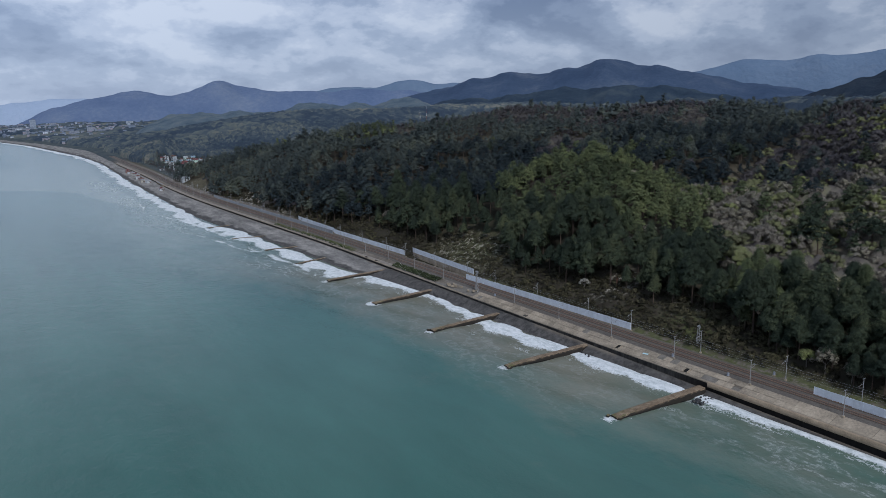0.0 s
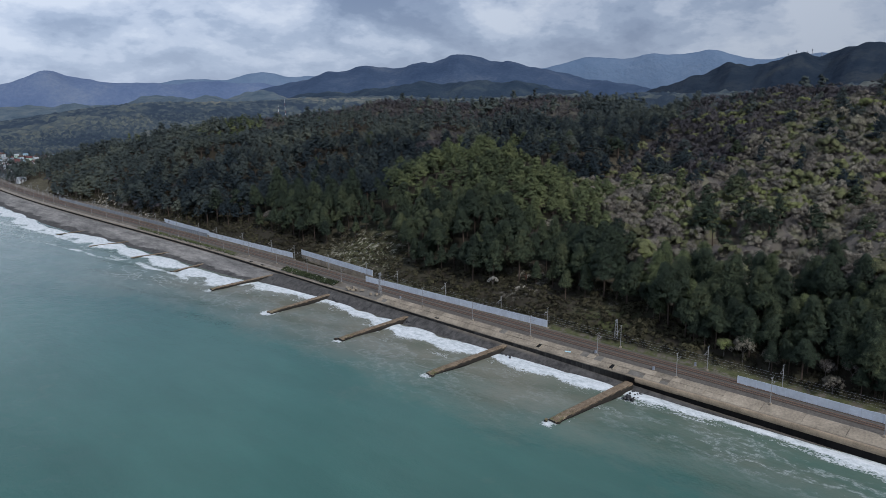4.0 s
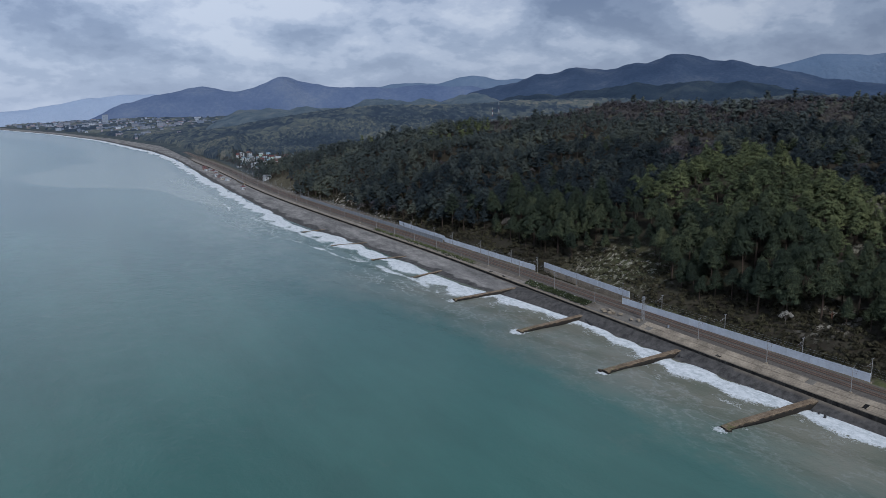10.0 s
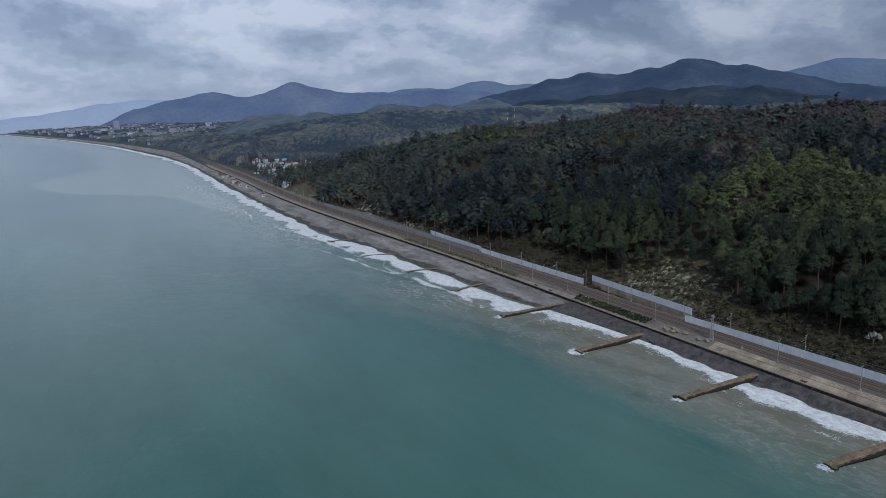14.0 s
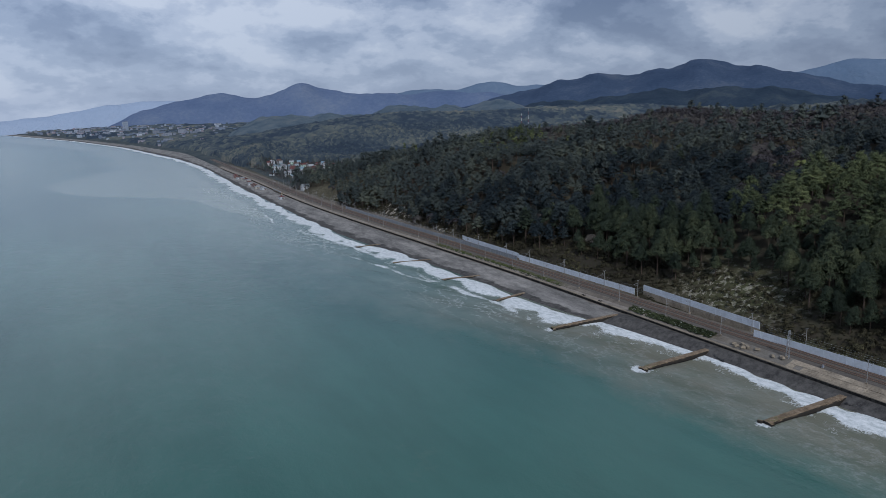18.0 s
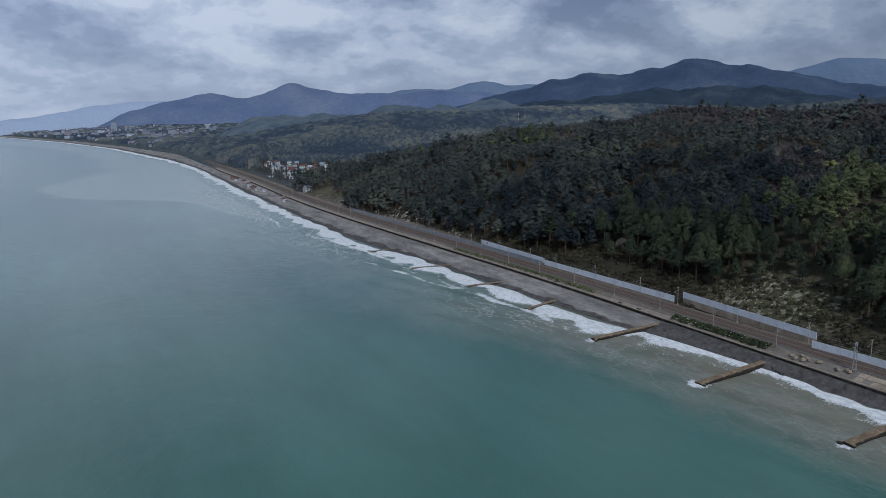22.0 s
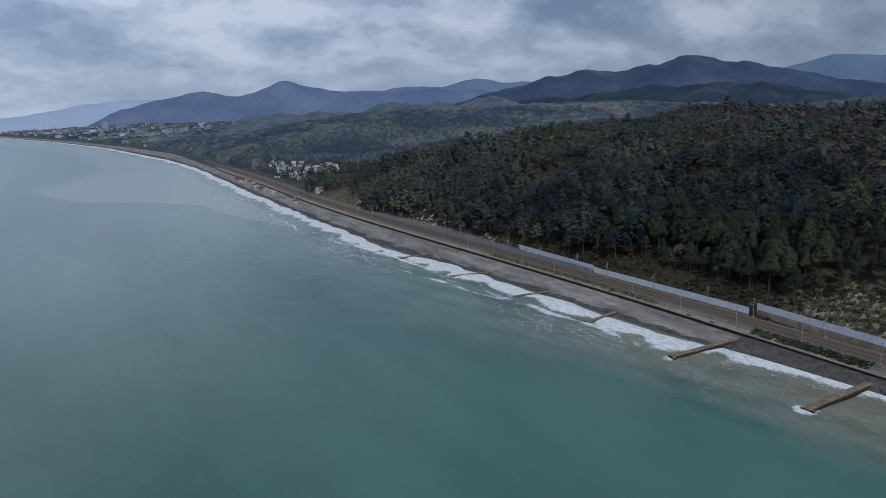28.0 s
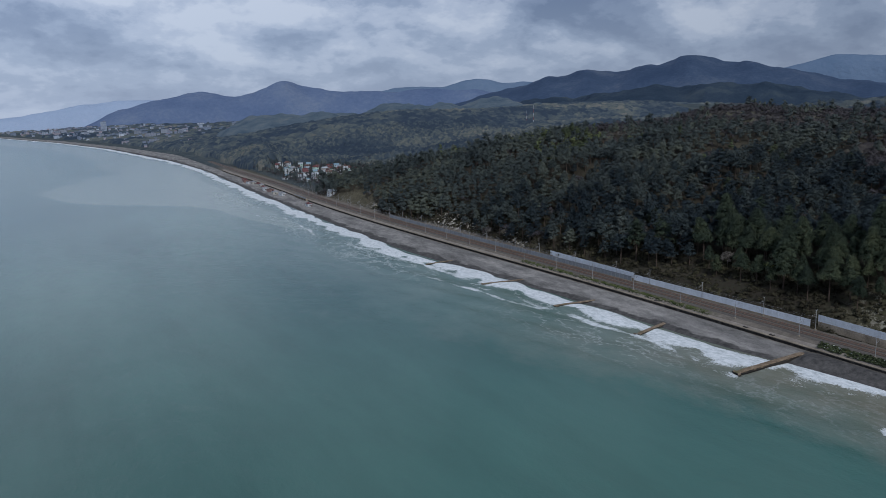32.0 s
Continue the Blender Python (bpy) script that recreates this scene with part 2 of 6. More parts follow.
def wall_material():
    """Black and wet where the waves beat on it, grey and streaked where pebbles lie before it."""
    k = Mat("sea wall concrete", 0.8, 0.08)
    x, y, z = k.xyz()
    wet = k.ramp(k.math("ADD", k.math("MULTIPLY", y, 0.02), k.math("MULTIPLY", k.noise(0.1, 3), 0.4)), (0.45, 0.0), (0.75, 1.0))
    streak = k.noise(0.5, 5, 0.7, (1, 1, 0.15))
    dry = k.ramp(streak, (0.35, (0.030, 0.029, 0.029)), (0.55, (0.068, 0.063, 0.058)), (0.70, (0.14, 0.13, 0.12)))
    dark = k.ramp(streak, (0.3, (0.022, 0.019, 0.017)), (0.55, (0.048, 0.041, 0.035)), (0.75, (0.090, 0.075, 0.060)))
    washed = k.ramp(k.math("MULTIPLY", k.math("ADD", y, 30.0), 0.01), (0.38, 1.0), (0.52, 0.0))
    dark = k.mix(washed, dark, k.ramp(streak, (0.3, (0.009, 0.009, 0.010)), (0.7, (0.022, 0.020, 0.019))))
    k.color(k.mix(wet, dark, dry))
    k.bump(k.noise(1.5, 5), 0.5, 0.1)
    return k.mat


M_WALL = wall_material()
M_BALLAST = plain("track ballast", (0.112, 0.100, 0.088), 0.95, 0.35, 1.2)
M_RAIL = plain("rusty rail steel", (0.20, 0.125, 0.088), 0.55, 0.3, 1, 0.4, 0.25)
M_SLEEPER = plain("grimy track stones", (0.066, 0.048, 0.038), 0.9, 0.25, 3)
M_FENCE = plain("pale blue-white fence panel", (0.59, 0.63, 0.69), 0.6, 0.14, 0.8, 0.3, 0, 0.06)
M_GREY = plain("grey metal fence", (0.23, 0.25, 0.28), 0.55, 0.2, 1, 0.4, 0.2, 0.1)
M_MAST = plain("grey mast concrete", (0.24, 0.24, 0.24), 0.75, 0.15, 2)
M_STEEL = plain("galvanised steel", (0.34, 0.35, 0.37), 0.5, 0.15, 2, 0.5, 0.5)
M_BOULDER = plain("wet dark boulders", (0.035, 0.035, 0.037), 0.5, 0.4, 1.2, 0.5)


# ---------------------------------------------------------------- plan of the coast
def curve(*pts):
    ys, xs = np.array([p[0] for p in pts], float), np.array([p[1] for p in pts], float)
    fine = np.arange(ys[0], ys[-1] + 1, 5.0)
    v = np.interp(fine, ys, xs)
    for w in (9, 9):
        pad = np.concatenate([np.full(w, v[0]), v, np.full(w, v[-1])])
        v = np.convolve(pad, np.ones(2 * w + 1) / (2 * w + 1), "valid")
    return lambda y: np.interp(y, fine, v)


# x of the middle of the two tracks, the sea wall's edge and the waterline, along y
TRACK = curve((-500, 17), (-150, 15), (-30, 14), (30, 13), (90, 11.5), (170, 11), (250, 11), (350, 8.5), (430, 6), (540, 1.5),
              (650, -1), (780, 0), (930, 8), (1070, 14), (1215, 15), (1380, 24), (1830, 40), (2370, -20), (3080, -140), (4030, -350), (5000, -560))
WALL = curve((-500, 2.5), (-40, 2.5), (0, 2), (60, -1), (240, -1), (290, 0), (350, -1), (430, -4), (540, -8), (650, -11), (780, -10),
             (930, -3), (1070, 2), (1215, 2), (1380, 10), (1830, 24), (2370, -40), (3080, -160), (4030, -370), (5000, -580))
SHORE = curve((-500, 2.2), (5, 1.6), (32, -6.0), (222, -7.5), (246, -21), (300, -18), (350, -21), (410, -25), (480, -32), (540, -38), (700, -34), (880, -30), (1200, -16), (1370, -8),
              (1650, -14), (2370, -78), (3080, -195), (4030, -411), (5000, -640))


# seaward edge of the milky plume beyond the groynes
PLUME = curve((400, -30), (560, -48), (650, -70), (753, -92), (860, -105), (905, -110), (960, -215), (1050, -245), (1130, -262), (1200, -240), (1290, -180), (1450, -130), (1800, -120),
              (2400, -190), (3000, -330), (5000, -900))


def sstep(a, b, v):
    t = np.clip((v - a) / (b - a), 0, 1)
    return t * t * (3 - 2 * t)


def gauss(x, y, cx, cy, sx, sy):
    return np.exp(-((x - cx) / sx) ** 2 - ((y - cy) / sy) ** 2)


def wobble(x, y, s, k=0.0):
    return (np.sin(x / s + 1.7 * np.sin(y / s * 0.7 + k)) + np.sin(y / s * 1.13 + 1.3 * np.sin(x / s * 0.8 + 2 + k))) * 0.5


def ground_z(x, y):
    x, y = np.asarray(x, float), np.asarray(y, float)
    u = x - TRACK(y) - 8.5
    up = np.maximum(u, 0)
    near = 52 * (1 - np.exp(-(up / 72) ** 1.1)) + 27 * sstep(110, 420, up) + 13 * sstep(150, 520, x) * sstep(300, 20, y)
    near = near - 17 * gauss(x, y, 150, 310, 80, 60) * sstep(10, 60, up) - 18 * gauss(x, y, 195, 120, 85, 45) + 6 * gauss(x, y, 108, 195, 42, 40)
    near = near - 8 * gauss(x, y, 320, 250, 130, 110) - 7 * gauss(x, y, 235, 125, 90, 55)
    near = near - 9 * gauss(x, y, 130, 35, 75, 60) - 7 * gauss(x, y, 85, 20, 30, 35) + 12 * gauss(x, y, 212, 106, 32, 26)
    near = near + 6 * gauss(x, y, 100, 215, 40, 40) + 5 * gauss(x, y, 225, 545, 40, 50) - 9 * gauss(x, y, 100, 380, 35, 45) 
    near = near + 13 * gauss(x, y, 85, 530, 55, 90) - 6 * gauss(x, y, 30, 225, 40, 35)
    near = near + 2.2 * wobble(x, y, 17) * sstep(5, 60, up) + 5 * wobble(x, y, 48, 1) * sstep(60, 200, up)
    # the back of the hill sinks towards the village, and a gap opens behind the dark ridge
    near = near - 17 * sstep(560, 720, y - 0.1 * x) * sstep(40, 160, up) - 18 * sstep(690, 860, y - 0.1 * x) * sstep(30, 120, up) - 14 * gauss(x, y, 475, 262, 80, 42)
    near = near + 3 * gauss(x, y, 400, 370, 70, 40) - 5 * gauss(x, y, 430, 620, 110, 60)
    near = near + 15 * gauss(x, y, 195, 668, 80, 60) + 10 * gauss(x, y, 120, 740, 45, 55) - 13 * gauss(x, y, 78, 868, 40, 42) + 9 * gauss(x, y, 300, 740, 70, 60)
    # gullies run down to the sea between rounded spurs
    near = near - 7 * sstep(0.2, 1.0, np.sin(y / 15.5 + 0.9 + 0.012 * up + 0.8 * np.sin(y / 60))) * sstep(14, 70, up) * sstep(330, 150, up)
    valley = 1 - 0.97 * np.exp(-(np.abs(y - (965 + 2.2 * np.minimum(up, 160))) / (165 + 0.2 * np.minimum(up, 200))) ** 3) * sstep(900, 250, up)
    near = near * valley
    far = 42 * (1 - np.exp(-(up / 150) ** 1.2)) + 34 * sstep(150, 600, up) + 9 * wobble(x, y, 140, 2) * sstep(40, 300, up)
    far = far * (1 - 0.62 * sstep(1900, 2500, y)) * (1 - 0.12 * sstep(2900, 3600, y)) - 22 * gauss(x, y, 420, 2150, 300, 200)
    h = 6.2 + near + (far - near) * sstep(1180, 1420, y - 2.2 * np.minimum(up, 160))
    # bench of the railway, then the beach below the wall
    w = WALL(y)
    inner = TRACK(y) - 5.9
    lip = np.clip((x - w) / np.maximum(inner - w, 1), 0, 1)
    h = np.where(u < 0, 4.25 + 1.85 * lip, h)
    beach_top = 4.6 - 0.6 * sstep(240, 300, y)
    s = SHORE(y)
    t = (x - s) / np.maximum(w - s, 0.5)
    b = np.where(t > 0, np.clip(t, 0, 1) ** 0.8 * 2.9 + 0.05, (x - s) * 0.11)
    b = np.where((y < 236) & (x < w + 2.2), np.minimum((np.minimum(x, w) - s) * 0.55, 3.3), b)
    return np.where(x < w + 2.2, np.maximum(b, -4), h)


# ---------------------------------------------------------------- mesh helpers
def mesh_of(name, verts, faces, mats=(), smooth=False, index=None):
    me = bpy.data.meshes.new(name)
    verts, faces = np.asarray(verts, np.float32), np.asarray(faces, np.int32)
    k = faces.shape[1]
    me.vertices.add(len(verts))
    me.vertices.foreach_set("co", verts.ravel())
    me.loops.add(faces.size)
    me.loops.foreach_set("vertex_index", faces.ravel())
    me.polygons.add(len(faces))
    me.polygons.foreach_set("loop_start", np.arange(0, faces.size, k, dtype=np.int32))
    if smooth:
        me.polygons.foreach_set("use_smooth", np.ones(len(faces), bool))
    for mt in (mats if isinstance(mats, (list, tuple)) else [mats]):
        me.materials.append(mt)
    if index is not None:
        me.polygons.foreach_set("material_index", np.asarray(index, np.int32))
    me.update(calc_edges=True)
    return me


class Geo:
    """Collects quads of simple solids for one part."""

    def __init__(self):
        self.v, self.f = [], []

    def box(self, c, s, rz=0.0, taper=1.0):
        x, y, z = s[0] / 2, s[1] / 2, s[2] / 2
        ca, sa, n = math.cos(rz), math.sin(rz), len(self.v)
        for dz in (-z, z):
            k = taper if dz > 0 else 1.0
            for dx, dy in ((-x, -y), (x, -y), (x, y), (-x, y)):
                self.v.append((c[0] + (dx * ca - dy * sa) * k, c[1] + (dx * sa + dy * ca) * k, c[2] + dz))
        self.f += [tuple(n + i for i in q) for q in ((3, 2, 1, 0), (4, 5, 6, 7), (0, 1, 5, 4), (1, 2, 6, 5), (2, 3, 7, 6), (3, 0, 4, 7))]
        return self

    def tube(self, a, b, ra, rb=None, n=6):
        a, b, rb = Vector(a), Vector(b), ra if rb is None else rb
        q = (b - a).to_track_quat("Z", "Y")
        k = len(self.v)
        for p, r in ((a, ra), (b, rb)):
            for i in range(n):
                self.v.append(tuple(p + q @ Vector((r * math.cos(6.2832 * i / n), r * math.sin(6.2832 * i / n), 0))))
        for i in range(n):
            j = (i + 1) % n
            self.f.append((k + i, k + j, k + n + j, k + n + i))
        for i in range(1, n - 1, 2):
            self.f.append((k + n, k + n + i, k + n + i + 1, k + n + (i + 2) % n if i + 2 < n else k + n + i + 1))
        return self

    def quad(self, *p):
        n = len(self.v)
        self.v += [tuple(q) for q in p]
        self.f.append((n, n + 1, n + 2, n + 3))
        return self

    def mesh(self, name, mat, smooth=False):
        me = bpy.data.meshes.new(name)
        fs = [tuple(dict.fromkeys(f)) for f in self.f]
        me.from_pydata(self.v, [], fs)
        me.materials.append(mat)
        if smooth:
            me.polygons.foreach_set("use_smooth", np.ones(len(me.polygons), bool))
        return me


def part(name, data, parent, label="", m=None, kind=""):
    ob = new(name, data)
    ob.parent = parent
    if m is not None:
        ob.matrix_local = m
    return tagged(ob, label, kind=kind)


def thing(name, loc, label, category, group="", rz=0.0):
    ob = new(name)
    ob.matrix_world = pose(loc[0], loc[1], loc[2], 0, 0, math.degrees(rz))
    return tagged(ob, label, category, group)


def heading(y, line=TRACK):
    """The angle by which the coast line leans from +y at y."""
    return -math.atan2(float(line(y + 2) - line(y - 2)), 4.0)


def sweep(name, line, y0, y1, step, section, mat, parent=None, closed=False):
    """A solid drawn along a coast line; section: (offset, z) points."""
    ys = np.linspace(y0, y1, max(2, int(round((y1 - y0) / step)) + 1))
    xs = line(ys)
    n = len(section)
    v = np.array([(xs[i] + o, ys[i], z) for i in range(len(ys)) for o, z in section])
    f = []
    for i in range(len(ys) - 1):
        for j in range(n if closed else n - 1):
            k = (j + 1) % n
            f.append((i * n + j, i * n + k, (i + 1) * n + k, (i + 1) * n + j))
    return mesh_of(name, v, f, mat)

# ---------------------------------------------------------------- ground, sea
def ground_material():
    k = Mat("ground", 0.95, 0.15)
    x, y, z = k.xyz()
    soil = k.ramp(k.noise(0.06, 5, 0.6), (0.32, (0.026, 0.021, 0.016)), (0.5, (0.042, 0.035, 0.026)), (0.68, (0.078, 0.066, 0.046)))
    soil = k.mix(k.ramp(k.noise(0.5, 4, 0.65), (0.4, 0.0), (0.65, 0.55)), soil, (0.044, 0.046, 0.030))
    # pale marl laid bare on the steep slopes
    marl = k.math("MULTIPLY", k.attr("bare"), k.ramp(k.noise(0.34, 7, 0.72), (0.53, 0.0), (0.565, 1.0)))
    soil = k.mix(marl, soil, k.ramp(k.noise(0.8, 4), (0.3, (0.28, 0.25, 0.20)), (0.7, (0.66, 0.62, 0.54))))
    pebble = k.ramp(k.math("ADD", k.math("MULTIPLY", k.noise(0.12, 4, 0.6, (1, 0.25, 1)), 0.7), k.math("MULTIPLY", k.noise(2.5, 2), 0.3)),
                    (0.36, (0.125, 0.119, 0.114)), (0.5, (0.225, 0.214, 0.202)), (0.62, (0.31, 0.292, 0.272)))
    pebble = k.mix(1.0, pebble, k.ramp(k.noise(0.4, 6, 0.7, (1, 0.4, 1)), (0.35, 0.72), (0.65, 1.2)), "MULTIPLY")
    wet = k.ramp(k.math("ADD", k.attr("wet"), k.math("MULTIPLY", k.math("SUBTRACT", k.noise(0.045, 5, 0.65), 0.5), 1.5)), (0.42, 0.0), (0.55, 1.0))
    pebble = k.mix(wet, pebble, k.ramp(k.noise(0.35, 6, 0.7), (0.35, (0.044, 0.042, 0.042)), (0.65, (0.118, 0.112, 0.106))))
    soil = k.mix(k.attr("litter"), soil, k.ramp(k.noise(0.3, 5, 0.65), (0.35, (0.085, 0.072, 0.055)), (0.65, (0.150, 0.132, 0.098))))
    dry = k.ramp(k.noise(0.35, 5, 0.65), (0.35, (0.046, 0.042, 0.028)), (0.65, (0.145, 0.128, 0.082)))
    soil = k.mix(k.attr("open"), soil, dry)
    col = k.mix(k.attr("beach"), soil, pebble)
    grav = k.ramp(k.noise(0.3, 5, 0.7), (0.35, (0.12, 0.102, 0.085)), (0.65, (0.21, 0.185, 0.155)))
    col = k.mix(k.attr("bench"), col, grav)
    grass = k.ramp(k.noise(0.9, 4), (0.3, (0.040, 0.050, 0.018)), (0.7, (0.110, 0.122, 0.045)))
    col = k.mix(k.math("MULTIPLY", k.attr("grass"), k.ramp(k.noise(0.25, 4, 0.7), (0.38, 0.0), (0.5, 1.0))), col, grass)
    # far ground takes a blue-grey tint, distance haze put into its colour
    far_tint = k.ramp(k.noise(0.02, 5, 0.65), (0.35, (0.036, 0.050, 0.060)), (0.65, (0.080, 0.094, 0.092)))
    col = k.mix(k.attr("far"), col, far_tint)
    k.color(col)
    k.bump(k.noise(0.9, 5, 0.65), 0.5, 0.6)
    return k.mat


def build_ground():
    ys = np.concatenate([np.arange(-420, -120, 15), np.arange(-120, 260, 3.0), np.arange(260, 700, 4.0), np.arange(700, 1500, 10),
                         np.arange(1500, 4900, 40)])
    us = np.concatenate([np.linspace(-90, -34, 8), np.arange(-32, 12, 1.5), np.arange(12, 130, 4), np.arange(130, 520, 9), np.arange(520, 1900, 60)])
    Y, U = np.meshgrid(ys, us, indexing="ij")
    X = TRACK(Y) + U
    Z = ground_z(X, Y)
    nu = len(us)
    idx = np.arange(len(ys) * nu).reshape(len(ys), nu)
    f = np.stack([idx[:-1, :-1], idx[:-1, 1:], idx[1:, 1:], idx[1:, :-1]], -1).reshape(-1, 4)
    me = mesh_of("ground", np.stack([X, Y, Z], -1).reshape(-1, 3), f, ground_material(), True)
    x, y, z = X.ravel(), Y.ravel(), Z.ravel()
    u = U.ravel()
    w, s = WALL(y), SHORE(y)
    slope = sstep(0, 12, u - 8.5) * sstep(75, 25, u)
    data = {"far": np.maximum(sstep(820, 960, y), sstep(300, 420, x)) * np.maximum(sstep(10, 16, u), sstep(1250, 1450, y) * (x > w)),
            "litter": np.maximum(sstep(60, 90, x - 0.88 * (y - 44)) * sstep(190, 160, y), sstep(285, 315, x) * sstep(310, 350, y)) * sstep(30, 60, u),
            "beach": (x < w + 0.8) * 1.0,
            "open": sstep(8, 12, u) * (1.0 * gauss(x, y, 30, 745, 30, 62) * sstep(70, 40, u) + 0.8 * sstep(900, 940, y) * sstep(1320, 1200, y) * sstep(210, 150, u) + 0.4 * gauss(x, y, 38, 208, 18, 34)),
            "wet": np.where(y < 238, 1.0, np.clip(1 - (x - s) / np.maximum((w - s) * 0.44, 1), 0, 1)),
            "bench": (x > w) * sstep(11.5, 9, u) * (1 - 0.85 * sstep(1250, 1450, y)),
            "bare": slope * (0.9 * gauss(x, y, 44, 93, 10, 9) + 1.5 * gauss(x, y, 40, 207, 14, 26) + 0.4 * gauss(x, y, 44, 50, 10, 10))
            + sstep(8.5, 10.5, u) * sstep(30, 18, u) * (1.9 * gauss(x, y, 16, 548, 30, 30) + 0.9 * gauss(x, y, 18, 468, 14, 18) + 0.8 * gauss(x, y, 22, 418, 14, 8) + 1.8 * gauss(x, y, 26, 688, 26, 20) + 0.9 * gauss(x, y, 26, 770, 22, 14)),
            "grass": np.maximum(np.maximum((u > 6.5) * sstep(13.5, 9, u) * 0.9 * (y < 170), (u < -4.2) * (x > w + 1.2) * sstep(286, 292, y) * sstep(436, 428, y)),
                                0.8 * gauss(x, y, 32, 42, 8, 14) + 0.5 * gauss(x, y, 42, 204, 18, 34) + 0.9 * (u < -3.5) * (x > w + 1.5) * sstep(182, 190, y) * sstep(236, 228, y))}
    for name, v in data.items():
        me.attributes.new(name, "FLOAT", "POINT").data.foreach_set("value", v.astype(np.float32))
    tagged(new("ground", me), "wooded coastal hillside with a grey pebble beach below", "ground", kind="structure")


def sea_material():
    k = Mat("sea", 0.16, 0.5)
    k.bsdf.inputs["IOR"].default_value = 1.33
    x, y, z = k.xyz()
    body = k.ramp(k.noise(0.006, 4, 0.6, (1, 0.45, 1)), (0.3, (0.040, 0.116, 0.097)), (0.7, (0.055, 0.140, 0.117)))
    # the body colour is painted paler further off, by position
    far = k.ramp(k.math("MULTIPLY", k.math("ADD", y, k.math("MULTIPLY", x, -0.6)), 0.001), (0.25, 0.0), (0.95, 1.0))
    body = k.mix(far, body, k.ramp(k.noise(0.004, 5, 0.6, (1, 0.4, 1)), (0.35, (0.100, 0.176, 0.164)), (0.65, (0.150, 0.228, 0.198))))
    # broad pale and dark streaks, cloud reflections painted in, and wind lines
    sky_streaks = k.math("ADD", k.math("MULTIPLY", k.noise(0.009, 5, 0.6, (1, 0.35, 1)), 0.7), k.math("MULTIPLY", k.noise(0.06, 4, 0.6, (1, 0.3, 1)), 0.3))
    body = k.mix(1.0, body, k.ramp(sky_streaks, (0.34, 0.78), (0.66, 1.16)), "MULTIPLY")
    # milky sediment carried along the shore and in a wide plume further off
    silt = k.math("ADD", k.attr("silt"), k.math("MULTIPLY", k.math("SUBTRACT", k.noise(0.03, 7, 0.68, (1, 0.7, 1)), 0.5), 1.2))
    body = k.mix(k.ramp(silt, (0.15, 0.0), (0.95, 0.92)), body, k.mix(k.ramp(k.math("MULTIPLY", y, 0.001), (0.22, 0.0), (0.38, 1.0)), (0.196, 0.190, 0.148), (0.175, 0.235, 0.208)))
    plume = k.math("ADD", k.attr("plume"), k.math("MULTIPLY", k.math("SUBTRACT", k.noise(0.010, 6, 0.6, (1, 0.5, 1)), 0.5), 0.8))
    body = k.mix(k.ramp(plume, (0.40, 0.0), (0.62, 0.85)), body, (0.250, 0.308, 0.270))
    # surf: torn sheets of froth, with lace of finer holes where it thins out
    tear = k.math("MULTIPLY", k.math("SUBTRACT", k.noise(0.2, 6, 0.7, (1, 0.5, 1)), 0.5), 1.15)
    cell = k.node("ShaderNodeTexVoronoi")
    cell.feature = "DISTANCE_TO_EDGE"
    cell.inputs["Scale"].default_value = 0.8
    warp = k.node("ShaderNodeVectorMath")
    warp.operation = "ADD"
    k.link(k.pos, warp.inputs[0])
    wn = k.node("ShaderNodeTexNoise")
    wn.inputs["Scale"].default_value, wn.inputs["Detail"].default_value = 0.35, 4
    k.link(k.pos, wn.inputs["Vector"])
    sc = k.node("ShaderNodeVectorMath")
    sc.operation = "SCALE"
    k.link(wn.outputs["Color"], sc.inputs[0])
    sc.inputs["Scale"].default_value = 4.0
    k.link(sc.outputs[0], warp.inputs[1])
    k.link(warp.outputs[0], cell.inputs["Vector"])
    lace = k.math("SUBTRACT", 0.12, k.math("MULTIPLY", cell.outputs["Distance"], 0.6))
    f = k.math("ADD", k.math("ADD", k.attr("foam"), tear), k.math("ADD", lace, k.math("MULTIPLY", k.math("SUBTRACT", k.noise(1.4, 4, 0.7), 0.5), 0.55)))
    foam = k.ramp(f, (0.515, 0.0), (0.60, 0.62), (0.76, 1.0))
    # thin threads of froth that trail behind the breakers
    thread = k.math("ABSOLUTE", k.math("SUBTRACT", k.noise(0.075, 6, 0.62, (1, 0.5, 1)), 0.5))
    thread = k.math("SUBTRACT", 1.0, k.math("MULTIPLY", thread, 26.0), True)
    ragged = k.ramp(k.noise(0.5, 4, 0.7), (0.40, 0.15), (0.56, 1.0))
    foam = k.math("MAXIMUM", foam, k.math("MULTIPLY", k.math("MULTIPLY", thread, ragged), k.attr("thread"), True))
    white = k.ramp(k.noise(0.55, 6, 0.75, (1, 0.6, 1)), (0.36, (0.46, 0.50, 0.51)), (0.50, (0.66, 0.69, 0.70)), (0.64, (0.80, 0.82, 0.83)))
    k.color(k.mix(foam, body, white))
    k.put(k.bsdf.inputs["Roughness"], k.ramp(foam, (0, 0.17), (1, 0.8)))
    h = k.math("ADD", k.math("MULTIPLY", k.noise(0.10, 5, 0.6, (1.0, 0.55, 1)), 1.0), k.math("MULTIPLY", k.noise(0.7, 4, 0.6), 0.22))
    k.bump(k.math("ADD", h, k.math("MULTIPLY", foam, 0.25)), 0.38, 1.0)
    return k.mat


